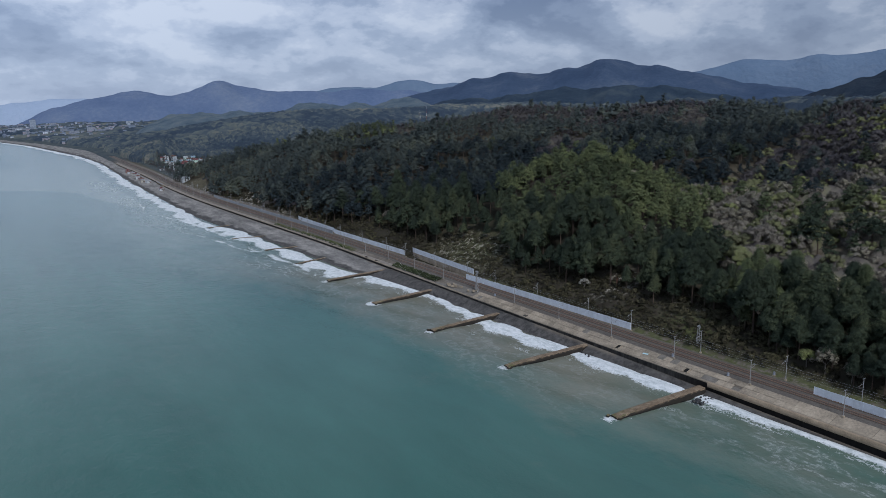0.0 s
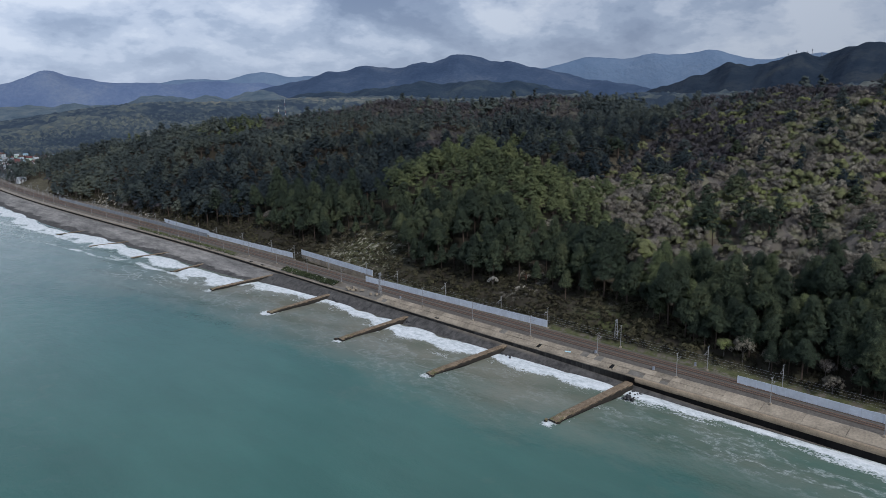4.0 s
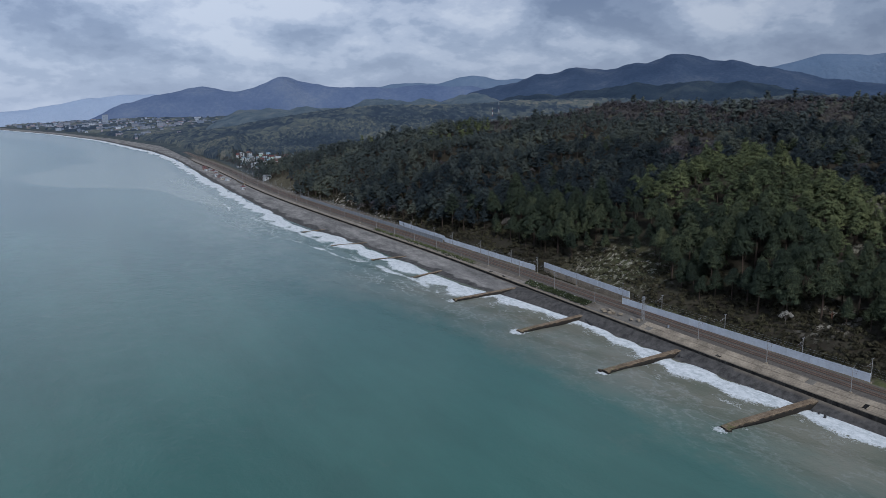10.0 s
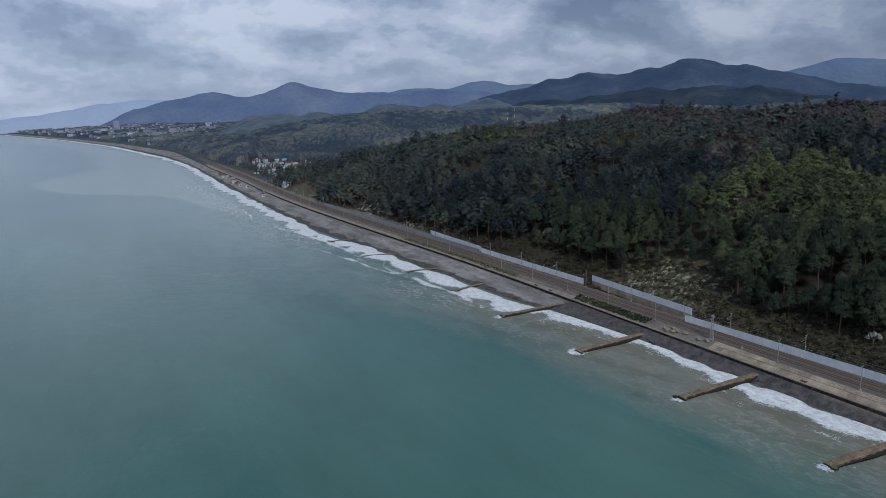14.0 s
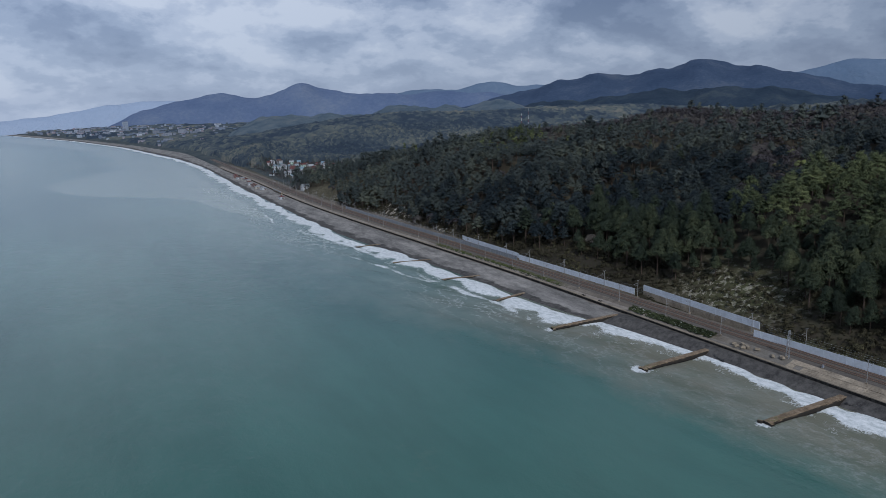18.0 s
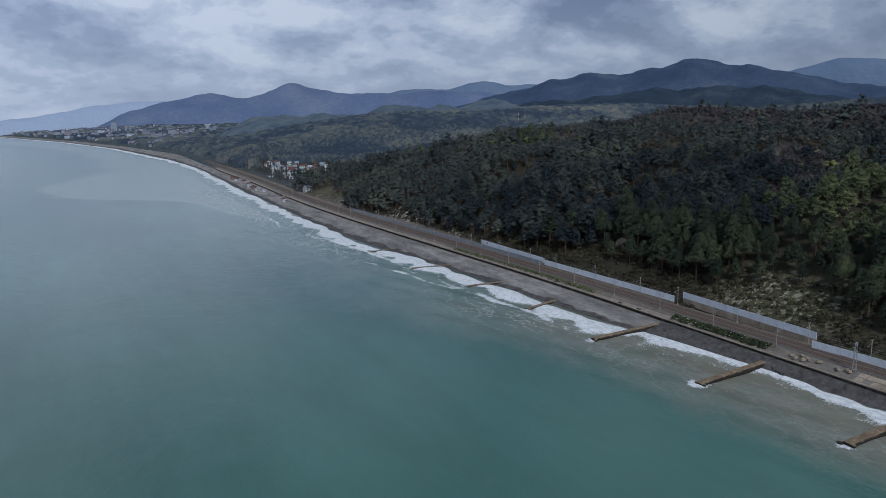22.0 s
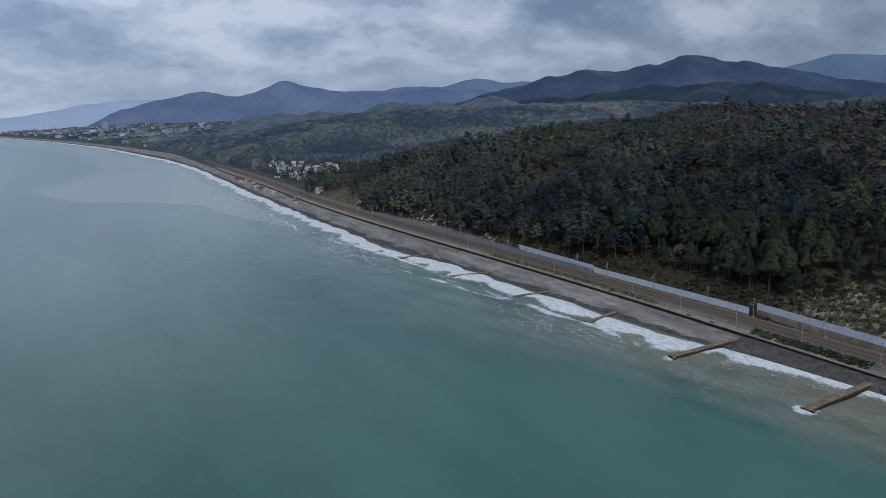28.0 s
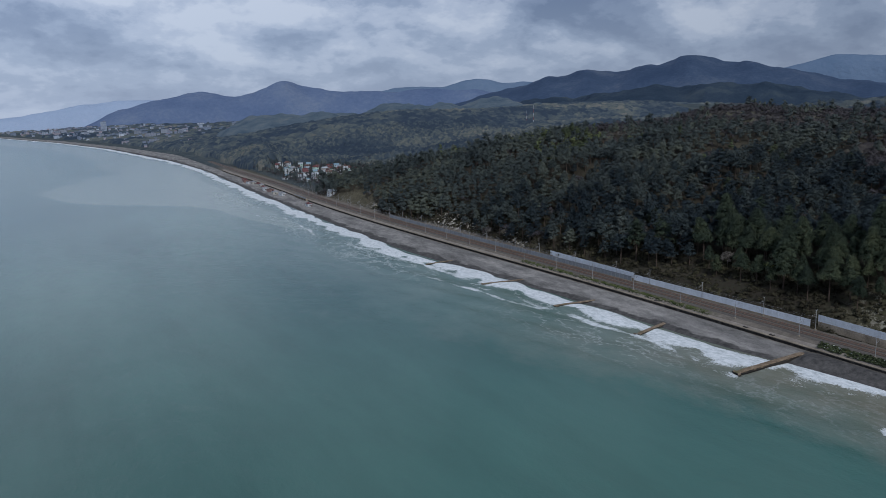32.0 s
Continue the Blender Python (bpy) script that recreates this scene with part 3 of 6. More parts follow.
def build_sea():
    ys = np.concatenate([np.arange(-1500, -200, 100), np.arange(-200, 700, 2.5), np.arange(700, 1700, 10), np.arange(1700, 4900, 60)])
    us = np.concatenate([-np.geomspace(4800, 430, 26), np.arange(-420, -76, 7), np.arange(-74, 14, 1.5)])
    Y, U = np.meshgrid(ys, us, indexing="ij")
    X = SHORE(Y) + U
    x, y, u = X.ravel(), Y.ravel(), U.ravel()
    swell = 0.10 * np.sin(x / 3.1 + y / 11) + 0.12 * np.sin(x / 5.7 - y / 17 + 1)
    z = 0.05 + swell * sstep(-75, -60, u) * sstep(0, -8, u)
    # the breaker: scalloped bulges of white water that wind along the shore
    o = x * 0
    scallop = np.abs(np.sin(y / 11.0 + 0.9 * np.sin(y / 37)))
    wander = 1.0 * wobble(o + 3, y, 6) + 2.4 * wobble(o + 3, y, 24, 2)
    wid = np.where(y < 16, 2.7, np.where(y < 240, 2.6 + 3.4 * np.abs(np.sin(y / 7.3 + 1.1 * np.sin(y / 23))), 3.5 + 4.4 * scallop)) * (1 + 0.35 * wobble(o, y, 19, 5))
    wid = np.maximum(wid, 1.5)
    cen = np.where(y < 16, -1.4, np.where(y < 240, -2.6, -5.5 - 2.0 * scallop)) + wander * np.where(y < 16, 0.4, 1.0)
    br = np.where(u > cen, np.exp(-(np.abs(u - cen) / (wid * 0.9)) ** 4), np.exp(-(np.abs(u - cen) / wid) ** 2.8))
    z = z + br * 0.5 * sstep(1400, 600, y)
    lace = 0.34 * np.exp(-((u - cen + wid * 1.9) / (wid * 0.9)) ** 2)
    for off, amp, lo, hi, k in ((19, 0.56, 250, 640, 1), (31, 0.62, 300, 900, 3), (46, 0.56, 500, 1050, 8)):
        run = u + off + 5 * wobble(o, y, 33, k) + 2.0 * wobble(o, y, 9, k)
        lace = lace + amp * np.exp(-(run / 2.0) ** 2) * sstep(lo, lo + 40, y) * sstep(hi, hi - 60, y) * (0.65 + 0.45 * wobble(o, y, 27, k))
    lace = lace + 0.24 * np.exp(-((u + 26 + 4 * wobble(o, y, 17)) / 5.0) ** 2) * (y < 236) * (0.6 + 0.6 * wobble(o, y, 13, 4))
    lace = lace + (0.22 * np.exp(-((u + 7 + 2.5 * wobble(o, y, 11, 2)) / 3.0) ** 2) + 0.30 * np.exp(-((u + 15 + 4 * wobble(o, y, 15, 6)) / 3.5) ** 2) * (0.6 + 0.7 * wobble(o, y, 9, 1))) * (y < 14)
    gro = 0 * x
    for gx, gy, a in ((-39.5, 16.5, 0.6), (-40, 72.2, 0.6), (-39.7, 127, 0.65), (-40, 182.8, 0.75), (-39.4, 242, 0.6)):
        gro = gro + 1.3 * a * gauss(x, y, gx, gy, 3.4, 3.0) + 0.3 * gauss(x, y, gx + 12, gy - 3.2, 14, 1.6)
    data = {"foam": np.clip(br * (1.28 - 0.26 * (y < 238) + 0.12 * wobble(o, y, 31, 6)) + lace + gro, 0, 1.3),
            "thread": sstep(-62, -30, u) * sstep(-4, -10, u) * (0.35 * (y < 12) * sstep(-34, -20, u) + (0.30 * sstep(225, 290, y) + 0.35 * sstep(320, 420, y)) * sstep(1150, 850, y) + 0.22 * sstep(8, 30, y) * sstep(250, 225, y)) * np.clip(0.65 + 0.6 * wobble(o, y, 37, 3), 0, 1),
            "silt": sstep(-70 - 70 * sstep(180, 420, y), -12, x - np.minimum(SHORE(y), -5 - 14 * sstep(150, 300, y))) * (0.55 + 0.40 * sstep(0, 50, y) - 0.20 * sstep(250, 400, y)),
            "plume": sstep(-16 - 110 * sstep(1060, 1250, y), 16 + 60 * sstep(1060, 1250, y), x - PLUME(y)) * (0.75 + 0.25 * sstep(90, 10, x - PLUME(y))) * sstep(500, 640, y) * sstep(-12, -40, u)}
    nu = len(us)
    idx = np.arange(len(ys) * nu).reshape(len(ys), nu)
    f = np.stack([idx[:-1, :-1], idx[:-1, 1:], idx[1:, 1:], idx[1:, :-1]], -1).reshape(-1, 4)
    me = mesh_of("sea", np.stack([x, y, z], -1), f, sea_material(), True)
    for name, v in data.items():
        me.attributes.new(name, "FLOAT", "POINT").data.foreach_set("value", v.astype(np.float32))
    tagged(new("sea", me), "grey-green sea with white surf along the shore", "water", kind="structure")


build_ground()
build_sea()


# ---------------------------------------------------------------- far ridges
def ridge(name, label, d0, eye, peaks, base_z, mat, depth, rough=1.0, az0=-10, az1=110, seed=0):
    """A wooded range on an arc round the coast: peaks are (azimuth, height, half width) in degrees and metres."""
    az = np.radians(np.linspace(az0, az1, 420))
    crest = np.full_like(az, base_z, float)
    soft = np.zeros_like(az)
    for a, h, w in peaks:
        t = np.abs(az - radians(a)) / radians(w)
        soft = soft + (np.maximum(h - base_z, 0) * np.exp(-t ** 1.7)) ** 4
    crest = crest + soft ** 0.25
    end = sstep(az0, az0 + 5, np.degrees(az)) * sstep(az1, az1 - 5, np.degrees(az))
    crest = -20 + (crest + 20) * end
    rs = np.linspace(0, 1, 26)
    rng = np.random.RandomState(seed)
    ph = rng.rand(6) * 6.28
    v = []
    for r in rs:
        prof = math.sin(min(r / 0.62, 1) * math.pi / 2) ** 1.1 if r <= 0.62 else math.cos((r - 0.62) / 0.38 * math.pi / 2)
        rad = d0 - depth * 0.62 + r * depth
        spur = 1 + 0.07 * rough * (np.sin(az * 46 + ph[0]) + 0.6 * np.sin(az * 97 + ph[1])) * math.sin(r * math.pi) * (r < 0.6)
        z = -20 + (crest + 20) * np.clip(prof * spur, 0, 1.0) + rough * (6 * np.sin(az * 151 + ph[2] + r * 9) + 3 * np.sin(az * 333 + ph[3] - r * 20)) * (0.3 + prof) * 0.5
        v.append(np.stack([eye[0] + rad * np.sin(az), eye[1] + rad * np.cos(az), z], -1))
    n = len(az)
    idx = np.arange(len(rs) * n).reshape(len(rs), n)
    f = np.stack([idx[:-1, :-1], idx[1:, :-1], idx[1:, 1:], idx[:-1, 1:]], -1).reshape(-1, 4)
    ob = new(name, mesh_of(name, np.concatenate(v), f, mat, True))
    return tagged(ob, label, "mountain", kind="structure")


def range_material(name, lo, mid, hi, scale):
    k = Mat(name, 0.95, 0.05)
    f = k.math("ADD", k.math("MULTIPLY", k.noise(scale, 5, 0.6), 0.65), k.math("MULTIPLY", k.noise(scale * 14, 3, 0.7), 0.35))
    k.color(k.ramp(f, (0.36, lo), (0.52, mid), (0.66, hi)))
    k.bump(k.math("ADD", k.math("MULTIPLY", k.noise(scale * 3, 4, 0.6), 3.0), k.noise(scale * 20, 3, 0.6)), 0.3, 25)
    return k.mat


EYE = (-222, -30)
# distance haze is painted in: the farthest ranges are bluer and paler
M_R1 = range_material("far mountains in painted haze", (0.092, 0.132, 0.232), (0.118, 0.160, 0.262), (0.160, 0.200, 0.285), 0.0032)
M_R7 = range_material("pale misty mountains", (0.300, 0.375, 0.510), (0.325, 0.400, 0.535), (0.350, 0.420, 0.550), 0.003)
M_R2 = range_material("faint mountains in painted haze", (0.115, 0.168, 0.255), (0.135, 0.188, 0.275), (0.165, 0.215, 0.295), 0.0022)
M_R3 = range_material("wooded mountains in painted haze", (0.038, 0.061, 0.110), (0.055, 0.082, 0.138), (0.090, 0.115, 0.163), 0.0045)
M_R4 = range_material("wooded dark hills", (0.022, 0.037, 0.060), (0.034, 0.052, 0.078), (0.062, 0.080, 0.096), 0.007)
# this ridge's shade is put into a darker colour
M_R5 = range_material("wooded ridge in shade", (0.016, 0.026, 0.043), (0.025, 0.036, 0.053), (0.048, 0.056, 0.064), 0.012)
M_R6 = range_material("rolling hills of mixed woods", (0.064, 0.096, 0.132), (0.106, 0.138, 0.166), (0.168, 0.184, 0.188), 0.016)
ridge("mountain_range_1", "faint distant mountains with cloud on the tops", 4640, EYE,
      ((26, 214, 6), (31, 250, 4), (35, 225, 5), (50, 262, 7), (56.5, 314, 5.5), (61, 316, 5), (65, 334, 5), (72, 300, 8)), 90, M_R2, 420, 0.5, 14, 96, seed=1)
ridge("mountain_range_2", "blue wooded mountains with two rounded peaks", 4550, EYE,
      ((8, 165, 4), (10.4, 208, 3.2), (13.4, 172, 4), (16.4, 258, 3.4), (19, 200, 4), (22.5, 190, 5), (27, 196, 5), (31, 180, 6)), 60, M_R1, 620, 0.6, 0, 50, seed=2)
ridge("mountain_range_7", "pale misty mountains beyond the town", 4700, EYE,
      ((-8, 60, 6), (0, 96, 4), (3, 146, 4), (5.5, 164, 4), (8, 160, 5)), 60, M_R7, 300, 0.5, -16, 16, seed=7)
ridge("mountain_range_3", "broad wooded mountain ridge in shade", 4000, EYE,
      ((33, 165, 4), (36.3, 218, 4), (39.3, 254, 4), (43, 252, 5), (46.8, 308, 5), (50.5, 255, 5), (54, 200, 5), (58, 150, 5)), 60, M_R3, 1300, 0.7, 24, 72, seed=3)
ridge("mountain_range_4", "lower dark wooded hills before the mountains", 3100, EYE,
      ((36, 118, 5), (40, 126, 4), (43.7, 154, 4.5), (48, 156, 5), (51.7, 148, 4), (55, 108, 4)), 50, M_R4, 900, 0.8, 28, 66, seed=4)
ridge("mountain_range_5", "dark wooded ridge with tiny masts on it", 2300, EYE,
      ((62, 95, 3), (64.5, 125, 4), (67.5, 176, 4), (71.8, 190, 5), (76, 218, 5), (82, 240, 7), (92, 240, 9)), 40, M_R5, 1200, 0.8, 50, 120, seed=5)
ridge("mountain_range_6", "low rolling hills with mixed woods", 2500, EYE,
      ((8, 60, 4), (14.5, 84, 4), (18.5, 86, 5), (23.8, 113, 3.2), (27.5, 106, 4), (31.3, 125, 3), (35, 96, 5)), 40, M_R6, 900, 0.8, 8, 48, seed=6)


# ---------------------------------------------------------------- sea wall and promenade
def build_wall():
    wall = new("sea_wall", sweep("sea_wall", WALL, -420, 1300, 6, [(3.2, 4.9), (0.35, 4.4), (0.0, 4.35), (-0.05, 4.0), (0.25, 3.7), (0.5, -1.5)], M_WALL))
    tagged(wall, "dark wet concrete sea wall along the railway", "sea wall", kind="structure")
    cap = sweep("cap", WALL, -420, 1300, 6, [(0.9, 4.2), (0.9, 4.72), (-0.12, 4.66), (-0.14, 4.25), (0.3, 4.2)], M_CONC, closed=True)
    part("cap", cap, wall, "pale worn concrete edge")
    mortar = plain("old mortar", (0.17, 0.155, 0.135), 0.9, 0.35, 0.4)
    part("apron", sweep("apron", WALL, -420, 186, 6, [(0.85, 4.5), (6.2, 6.1)], mortar), wall)
    part("walkway", sweep("walkway", WALL, 186, 1300, 6, [(0.85, 4.5), (4.4, 5.5)], plain("dusty walkway", (0.24, 0.21, 0.18), 0.9, 0.35, 0.3)), wall, "dusty concrete walkway")
    rng = random.Random(4)
    tilt = math.degrees(math.atan2(1.6, 5.35))
    small = Geo().box((0, 0, 0), (2.56, 2.95, 0.2), 0, 0.99).mesh("slab", M_CONC)
    large = Geo().box((0, 0, 0), (5.2, 11.9, 0.2), 0, 0.997).mesh("slab", M_CONC)
    y = -126.0
    while y < 150:
        big = y < -21
        for j in range(1 if big else 2):
            if not big and rng.random() < 0.05:
                continue
            ob = part("slab", large if big else small, wall)
            o = 2.6 if big else 1.3 + j * 2.6
            yy = y + (6 if big else 1.5)
            ob.matrix_world = pose(float(WALL(yy)) + 0.88 + o, yy + rng.uniform(-0.04, 0.04), 4.51 + o * 0.299 + 0.05 + rng.uniform(-0.03, 0.03),
                                   rng.uniform(-0.5, 0.5) * (0.3 if big else 1), -tilt + rng.uniform(-0.8, 0.8), math.degrees(heading(yy, WALL)))
        y += 12.0 if big else 3.0
    ochre = plain("ochre stained concrete", (0.30, 0.235, 0.165), 0.85, 0.4, 0.35)
    part("parapet", sweep("parapet", WALL, -420, 11, 4, [(0.2, 4.74), (-0.2, 4.70), (-0.36, 4.45), (-0.42, 3.6), (-0.30, 2.9), (0.1, 2.7)], ochre), wall, "rounded ochre concrete face above the waves")
    # stair openings on the sloping apron: a dark plate paints the shade inside a kerb
    dark = Geo().box((0, 0, 0.02), (2.2, 1.5, 0.12)).mesh("opening", M_CONC_DARK)
    rim = Geo().box((0, 0.95, 0.1), (2.8, 0.4, 0.4)).box((0, -0.95, 0.1), (2.8, 0.4, 0.4)).box((1.3, 0, 0.1), (0.4, 2.3, 0.4)).mesh("kerb", M_CONC)
    for y in (21.5, 53.4):
        for nm, me in (("opening", dark), ("kerb", rim)):
            ob = part(nm, me, wall)
            ob.matrix_world = pose(float(WALL(y)) + 2.3, y, 5.06, 0, -tilt, math.degrees(heading(y, WALL)))
    patch = part("paint_patch", Geo().box((0, 0, 0), (0.7, 2.2, 0.02)).mesh("paint_patch", plain("pale blue paint", (0.42, 0.62, 0.68), 0.7, 0.3, 2)), wall, "pale blue paint splash")
    patch.matrix_world = pose(float(WALL(41)) + 3.4, 41, 5.52, 0, -tilt, 20)
    # steps and boat slips let into the wall
    box = Geo().box((-0.3, 0, 0), (0.9, 1.3, 0.8)).box((-0.3, 0.8, 0.2), (1.2, 0.2, 0.9)).box((-0.3, -0.8, 0.2), (1.2, 0.2, 0.9)).mesh("stair_well", M_WALL)
    for y in (108, 255, 268, 320):
        ob = part("stair_well", box, wall)
        ob.matrix_world = pose(float(WALL(y)) + 1.2, y, 4.5, 0, 0, math.degrees(heading(y, WALL)))


def groyne_body(L, w, z0, z1, seed):
    """One long cast body with a worn crown, chipped edges and a sunken, broken seaward end."""
    n = int(L / 0.7)
    sec = ((-0.62, -1.0), (-0.55, -0.35), (-0.50, -0.10), (-0.40, 0.0), (-0.14, 0.02), (0.14, 0.02), (0.40, 0.0), (0.50, -0.10), (0.55, -0.35), (0.62, -1.0))
    v = []
    for i in range(n + 1):
        s = i / n
        bite = max(0.0, noise.noise(Vector((i * 0.23, seed * 7.1, 0))) - 0.12) * 1.1
        slump = 0.5 * max(0.0, s - 0.9) / 0.1 * (0.5 + 0.5 * noise.noise(Vector((seed * 3.3, 0, 1))))
        for j, (a, b) in enumerate(sec):
            q = noise.noise(Vector((i * 0.5, j * 0.9, seed * 5.0)))
            chip = bite * (0.34 if (j < 5) == (noise.noise(Vector((i * 0.06, seed, 9))) > 0) else 0.05)
            edge = 1 if j in (2, 3, 6, 7) else 0.35
            v.append((L * s, a * w * (1 - chip * edge) + 0.10 * q * edge, (z0 + (z1 - z0) * s) - slump + b * 1.5 + (0.08 * q - 0.35 * chip) * edge if j not in (0, 9) else -1.6))
    m = len(sec)
    f = [(i * m + j, i * m + j + 1, (i + 1) * m + j + 1, (i + 1) * m + j) for i in range(n) for j in range(m - 1)]
    me = bpy.data.meshes.new("body")
    me.from_pydata(v, [], f + [tuple(range(m)), tuple(n * m + j for j in range(m - 1, -1, -1))])
    me.materials.append(M_GROYNE)
    return me


def boulder_block(seed):
    """A lump broken off the end of a groyne."""
    rng = random.Random(seed)
    bm = bmesh.new()
    bmesh.ops.create_cube(bm, size=1)
    bmesh.ops.bevel(bm, geom=bm.edges[:], offset=0.14, segments=1, affect="EDGES")
    for v in bm.verts:
        v.co = Vector((v.co.x * 1.5, v.co.y * 1.1, v.co.z * 1.3)) + Vector([rng.uniform(-0.1, 0.1) for _ in range(3)])
    me = bpy.data.meshes.new("broken_block")
    bm.to_mesh(me)
    bm.free()
    me.materials.append(M_GROYNE)
    return me


def build_groynes():
    spec = ((0.5, 12.9, 2.6, -38.5, 16.0, 0.95, 3.2), (-0.8, 68.2, 2.6, -39.0, 71.9, 0.95, 2.9), (-0.5, 125.3, 2.5, -38.7, 126.6, 0.95, 2.8),
            (-0.4, 182.4, 2.4, -39.1, 182.3, 0.9, 2.8), (0, 238.5, 2.7, -38.4, 241.8, 0.9, 2.6), (-14, 300.4, 1.0, -35.0, 296.2, 0.75, 2.2),
            (-10, 346.8, 1.3, -37.5, 353.3, 0.7, 2.2), (-18, 405.8, 1.1, -43.7, 412.4, 0.7, 2.2), (-25.5, 476.9, 0.9, -45.4, 477.8, 0.65, 2.0))
    rng = random.Random(8)
    for i, (x0, y0, z0, x1, y1, z1, w) in enumerate(spec):
        a, b = Vector((x0, y0, z0)), Vector((x1, y1, z1))
        L = (b - a).length
        g = thing("groyne", (x0, y0, 0), "stained concrete groyne running into the sea" if i < 5 else "low worn groyne half buried in pebbles", "groyne", "groynes along the shore",
                  math.atan2(y1 - y0, x1 - x0))
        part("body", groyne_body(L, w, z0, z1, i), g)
        for k in range(2 if i < 5 else 1):
            b = part("broken_block", boulder_block(10 * i + k), g)
            b.matrix_local = pose(L - 0.4 + rng.uniform(-1.2, 1.2), rng.choice((-1, 1)) * (w / 2 + rng.uniform(0.1, 0.7)), z1 - 0.85, rng.uniform(-15, 15), rng.uniform(-15, 15), rng.uniform(0, 90))
        if i < 5:
            side = Geo().box((L / 2, 0, -0.35), (L, w + 0.5, 1.3)).mesh("footing", M_CONC_DARK)
            part("footing", side, g, "dark weedy footing")


# ---------------------------------------------------------------- railway
def build_railway():
    bed = new("railway", sweep("ballast", TRACK, -420, 1500, 8, [(-5.6, 6.1), (-4.4, 6.55), (4.4, 6.55), (5.6, 6.1)], M_BALLAST))
    tagged(bed, "double railway track on brown ballast", "railway", kind="structure")
    for c in (-2.2, 2.2):
        track = part("track", sweep("track_bed", TRACK, -420, 1500, 8, [(c - 1.5, 6.56), (c - 1.3, 6.6), (c + 1.3, 6.6), (c + 1.5, 6.56)], M_SLEEPER), bed)
        for o in (-0.78, 0.78):
            part("rail", sweep("rail", TRACK, -420, 1500, 6, [(c + o - 0.07, 6.6), (c + o - 0.05, 6.82), (c + o + 0.05, 6.82), (c + o + 0.07, 6.6)], M_RAIL), track)
        g = Geo()
        for y in np.arange(-130, 330, 0.7):
            g.box((float(TRACK(y)) + c, y, 6.63), (2.6, 0.26, 0.12), heading(y))
        part("sleepers", g.mesh("sleepers", plain("dark sleepers", (0.10, 0.085, 0.075), 0.9, 0.3, 3)), track, kind="stuff")


def mast_meshes():
    post = Geo().tube((0, 0, -0.3), (0, 0, 8.6), 0.13, 0.085, 8).mesh("post", M_MAST, True)
    foot = Geo().box((0, 0, 0.15), (0.8, 0.8, 0.5), 0, 0.8).mesh("foot", M_CONC)
    arm = Geo().tube((0, 0, 6.9), (2.9, 0, 6.6), 0.05).tube((0, 0, 5.7), (2.9, 0, 6.55), 0.045).tube((0.05, 0, 7.9), (2.0, 0, 6.7), 0.02, n=4).mesh("arm", M_STEEL)
    top = Geo().box((0, 0, 8.45), (1.5, 0.09, 0.09)).tube((-0.65, 0, 8.45), (-0.65, 0, 8.75), 0.05).tube((0.65, 0, 8.45), (0.65, 0, 8.75), 0.05).mesh("crossbar", M_STEEL)
    ins = Geo().tube((2.0, 0, 6.3), (2.2, 0, 5.85), 0.07).mesh("insulator", plain("brown insulator", (0.10, 0.05, 0.035), 0.3))
    return post, foot, arm, top, ins


def build_masts():
    post, foot, arm, top, ins = mast_meshes()

    def mast(x, y, flip):
        m = thing("catenary_mast", (x, y, 6.2), "slender grey railway catenary mast with bracket arms", "mast", "masts along the railway", heading(y) + (math.pi if flip else 0))
        for nm, me in (("post", post), ("foot", foot), ("arm", arm), ("crossbar", top), ("insulator", ins)):
            part(nm, me, m)
        return m
    made = None
    for side, off in ((0, -6.4), (1, 6.6)):
        for k in range(-4, 30):
            y = -0.8 + 30.8 * k + (0 if side == 0 else -1.5 + 3 * ((k * 7) % 3 - 1))
            mast(float(TRACK(y)) + off, y, side == 1)
    for side, off in ((0, -2.2), (1, 2.2)):
        ys = np.arange(-130, 930, 7.7)
        for z, nm in ((12.2, "contact_wire"), (13.0, "carrier_wire")):
            g = Geo()
            for a, b in zip(ys[:-1], ys[1:]):
                g.tube((float(TRACK(a)) + off, a, z), (float(TRACK(b)) + off, b, z), 0.018, n=3)
            w = new(nm, g.mesh(nm, M_STEEL))
            tagged(w, "thin dark overhead line above the track", "wire", "overhead lines")


# ---------------------------------------------------------------- fences
def prism(sec, w, mat):
    """A (y, z) outline drawn out over the width w along x."""
    n = len(sec)
    v = [(x, y, z) for x in (-w / 2, w / 2) for y, z in sec]
    f = [(i, (i + 1) % n, n + (i + 1) % n, n + i) for i in range(n)] + [tuple(range(n - 1, -1, -1)), tuple(range(n, 2 * n))]
    me = bpy.data.meshes.new("panel")
    me.from_pydata(v, [], f)
    me.materials.append(mat)
    return me


def ribbed(w, h, n, depth, mat):
    """A sheet folded into n upright ribs, with a little thickness."""
    xs = np.linspace(-w / 2, w / 2, n * 4 + 1)
    ys = [depth if i % 4 in (1, 2) else 0.0 for i in range(len(xs))]
    line = [(x, y) for x, y in zip(xs, ys)] + [(x, y - 0.05) for x, y in zip(xs[::-1], ys[::-1])]
    m = len(line)
    v = [(x, y, z) for z in (0.05, h) for x, y in line]
    f = [(i, (i + 1) % m, m + (i + 1) % m, m + i) for i in range(m)]
    k = len(xs)
    f += [(m + i, m + i + 1, m + m - 2 - i, m + m - 1 - i) for i in range(k - 1)]
    me = bpy.data.meshes.new("panel")
    me.from_pydata(v, [], f)
    me.materials.append(mat)
    return me


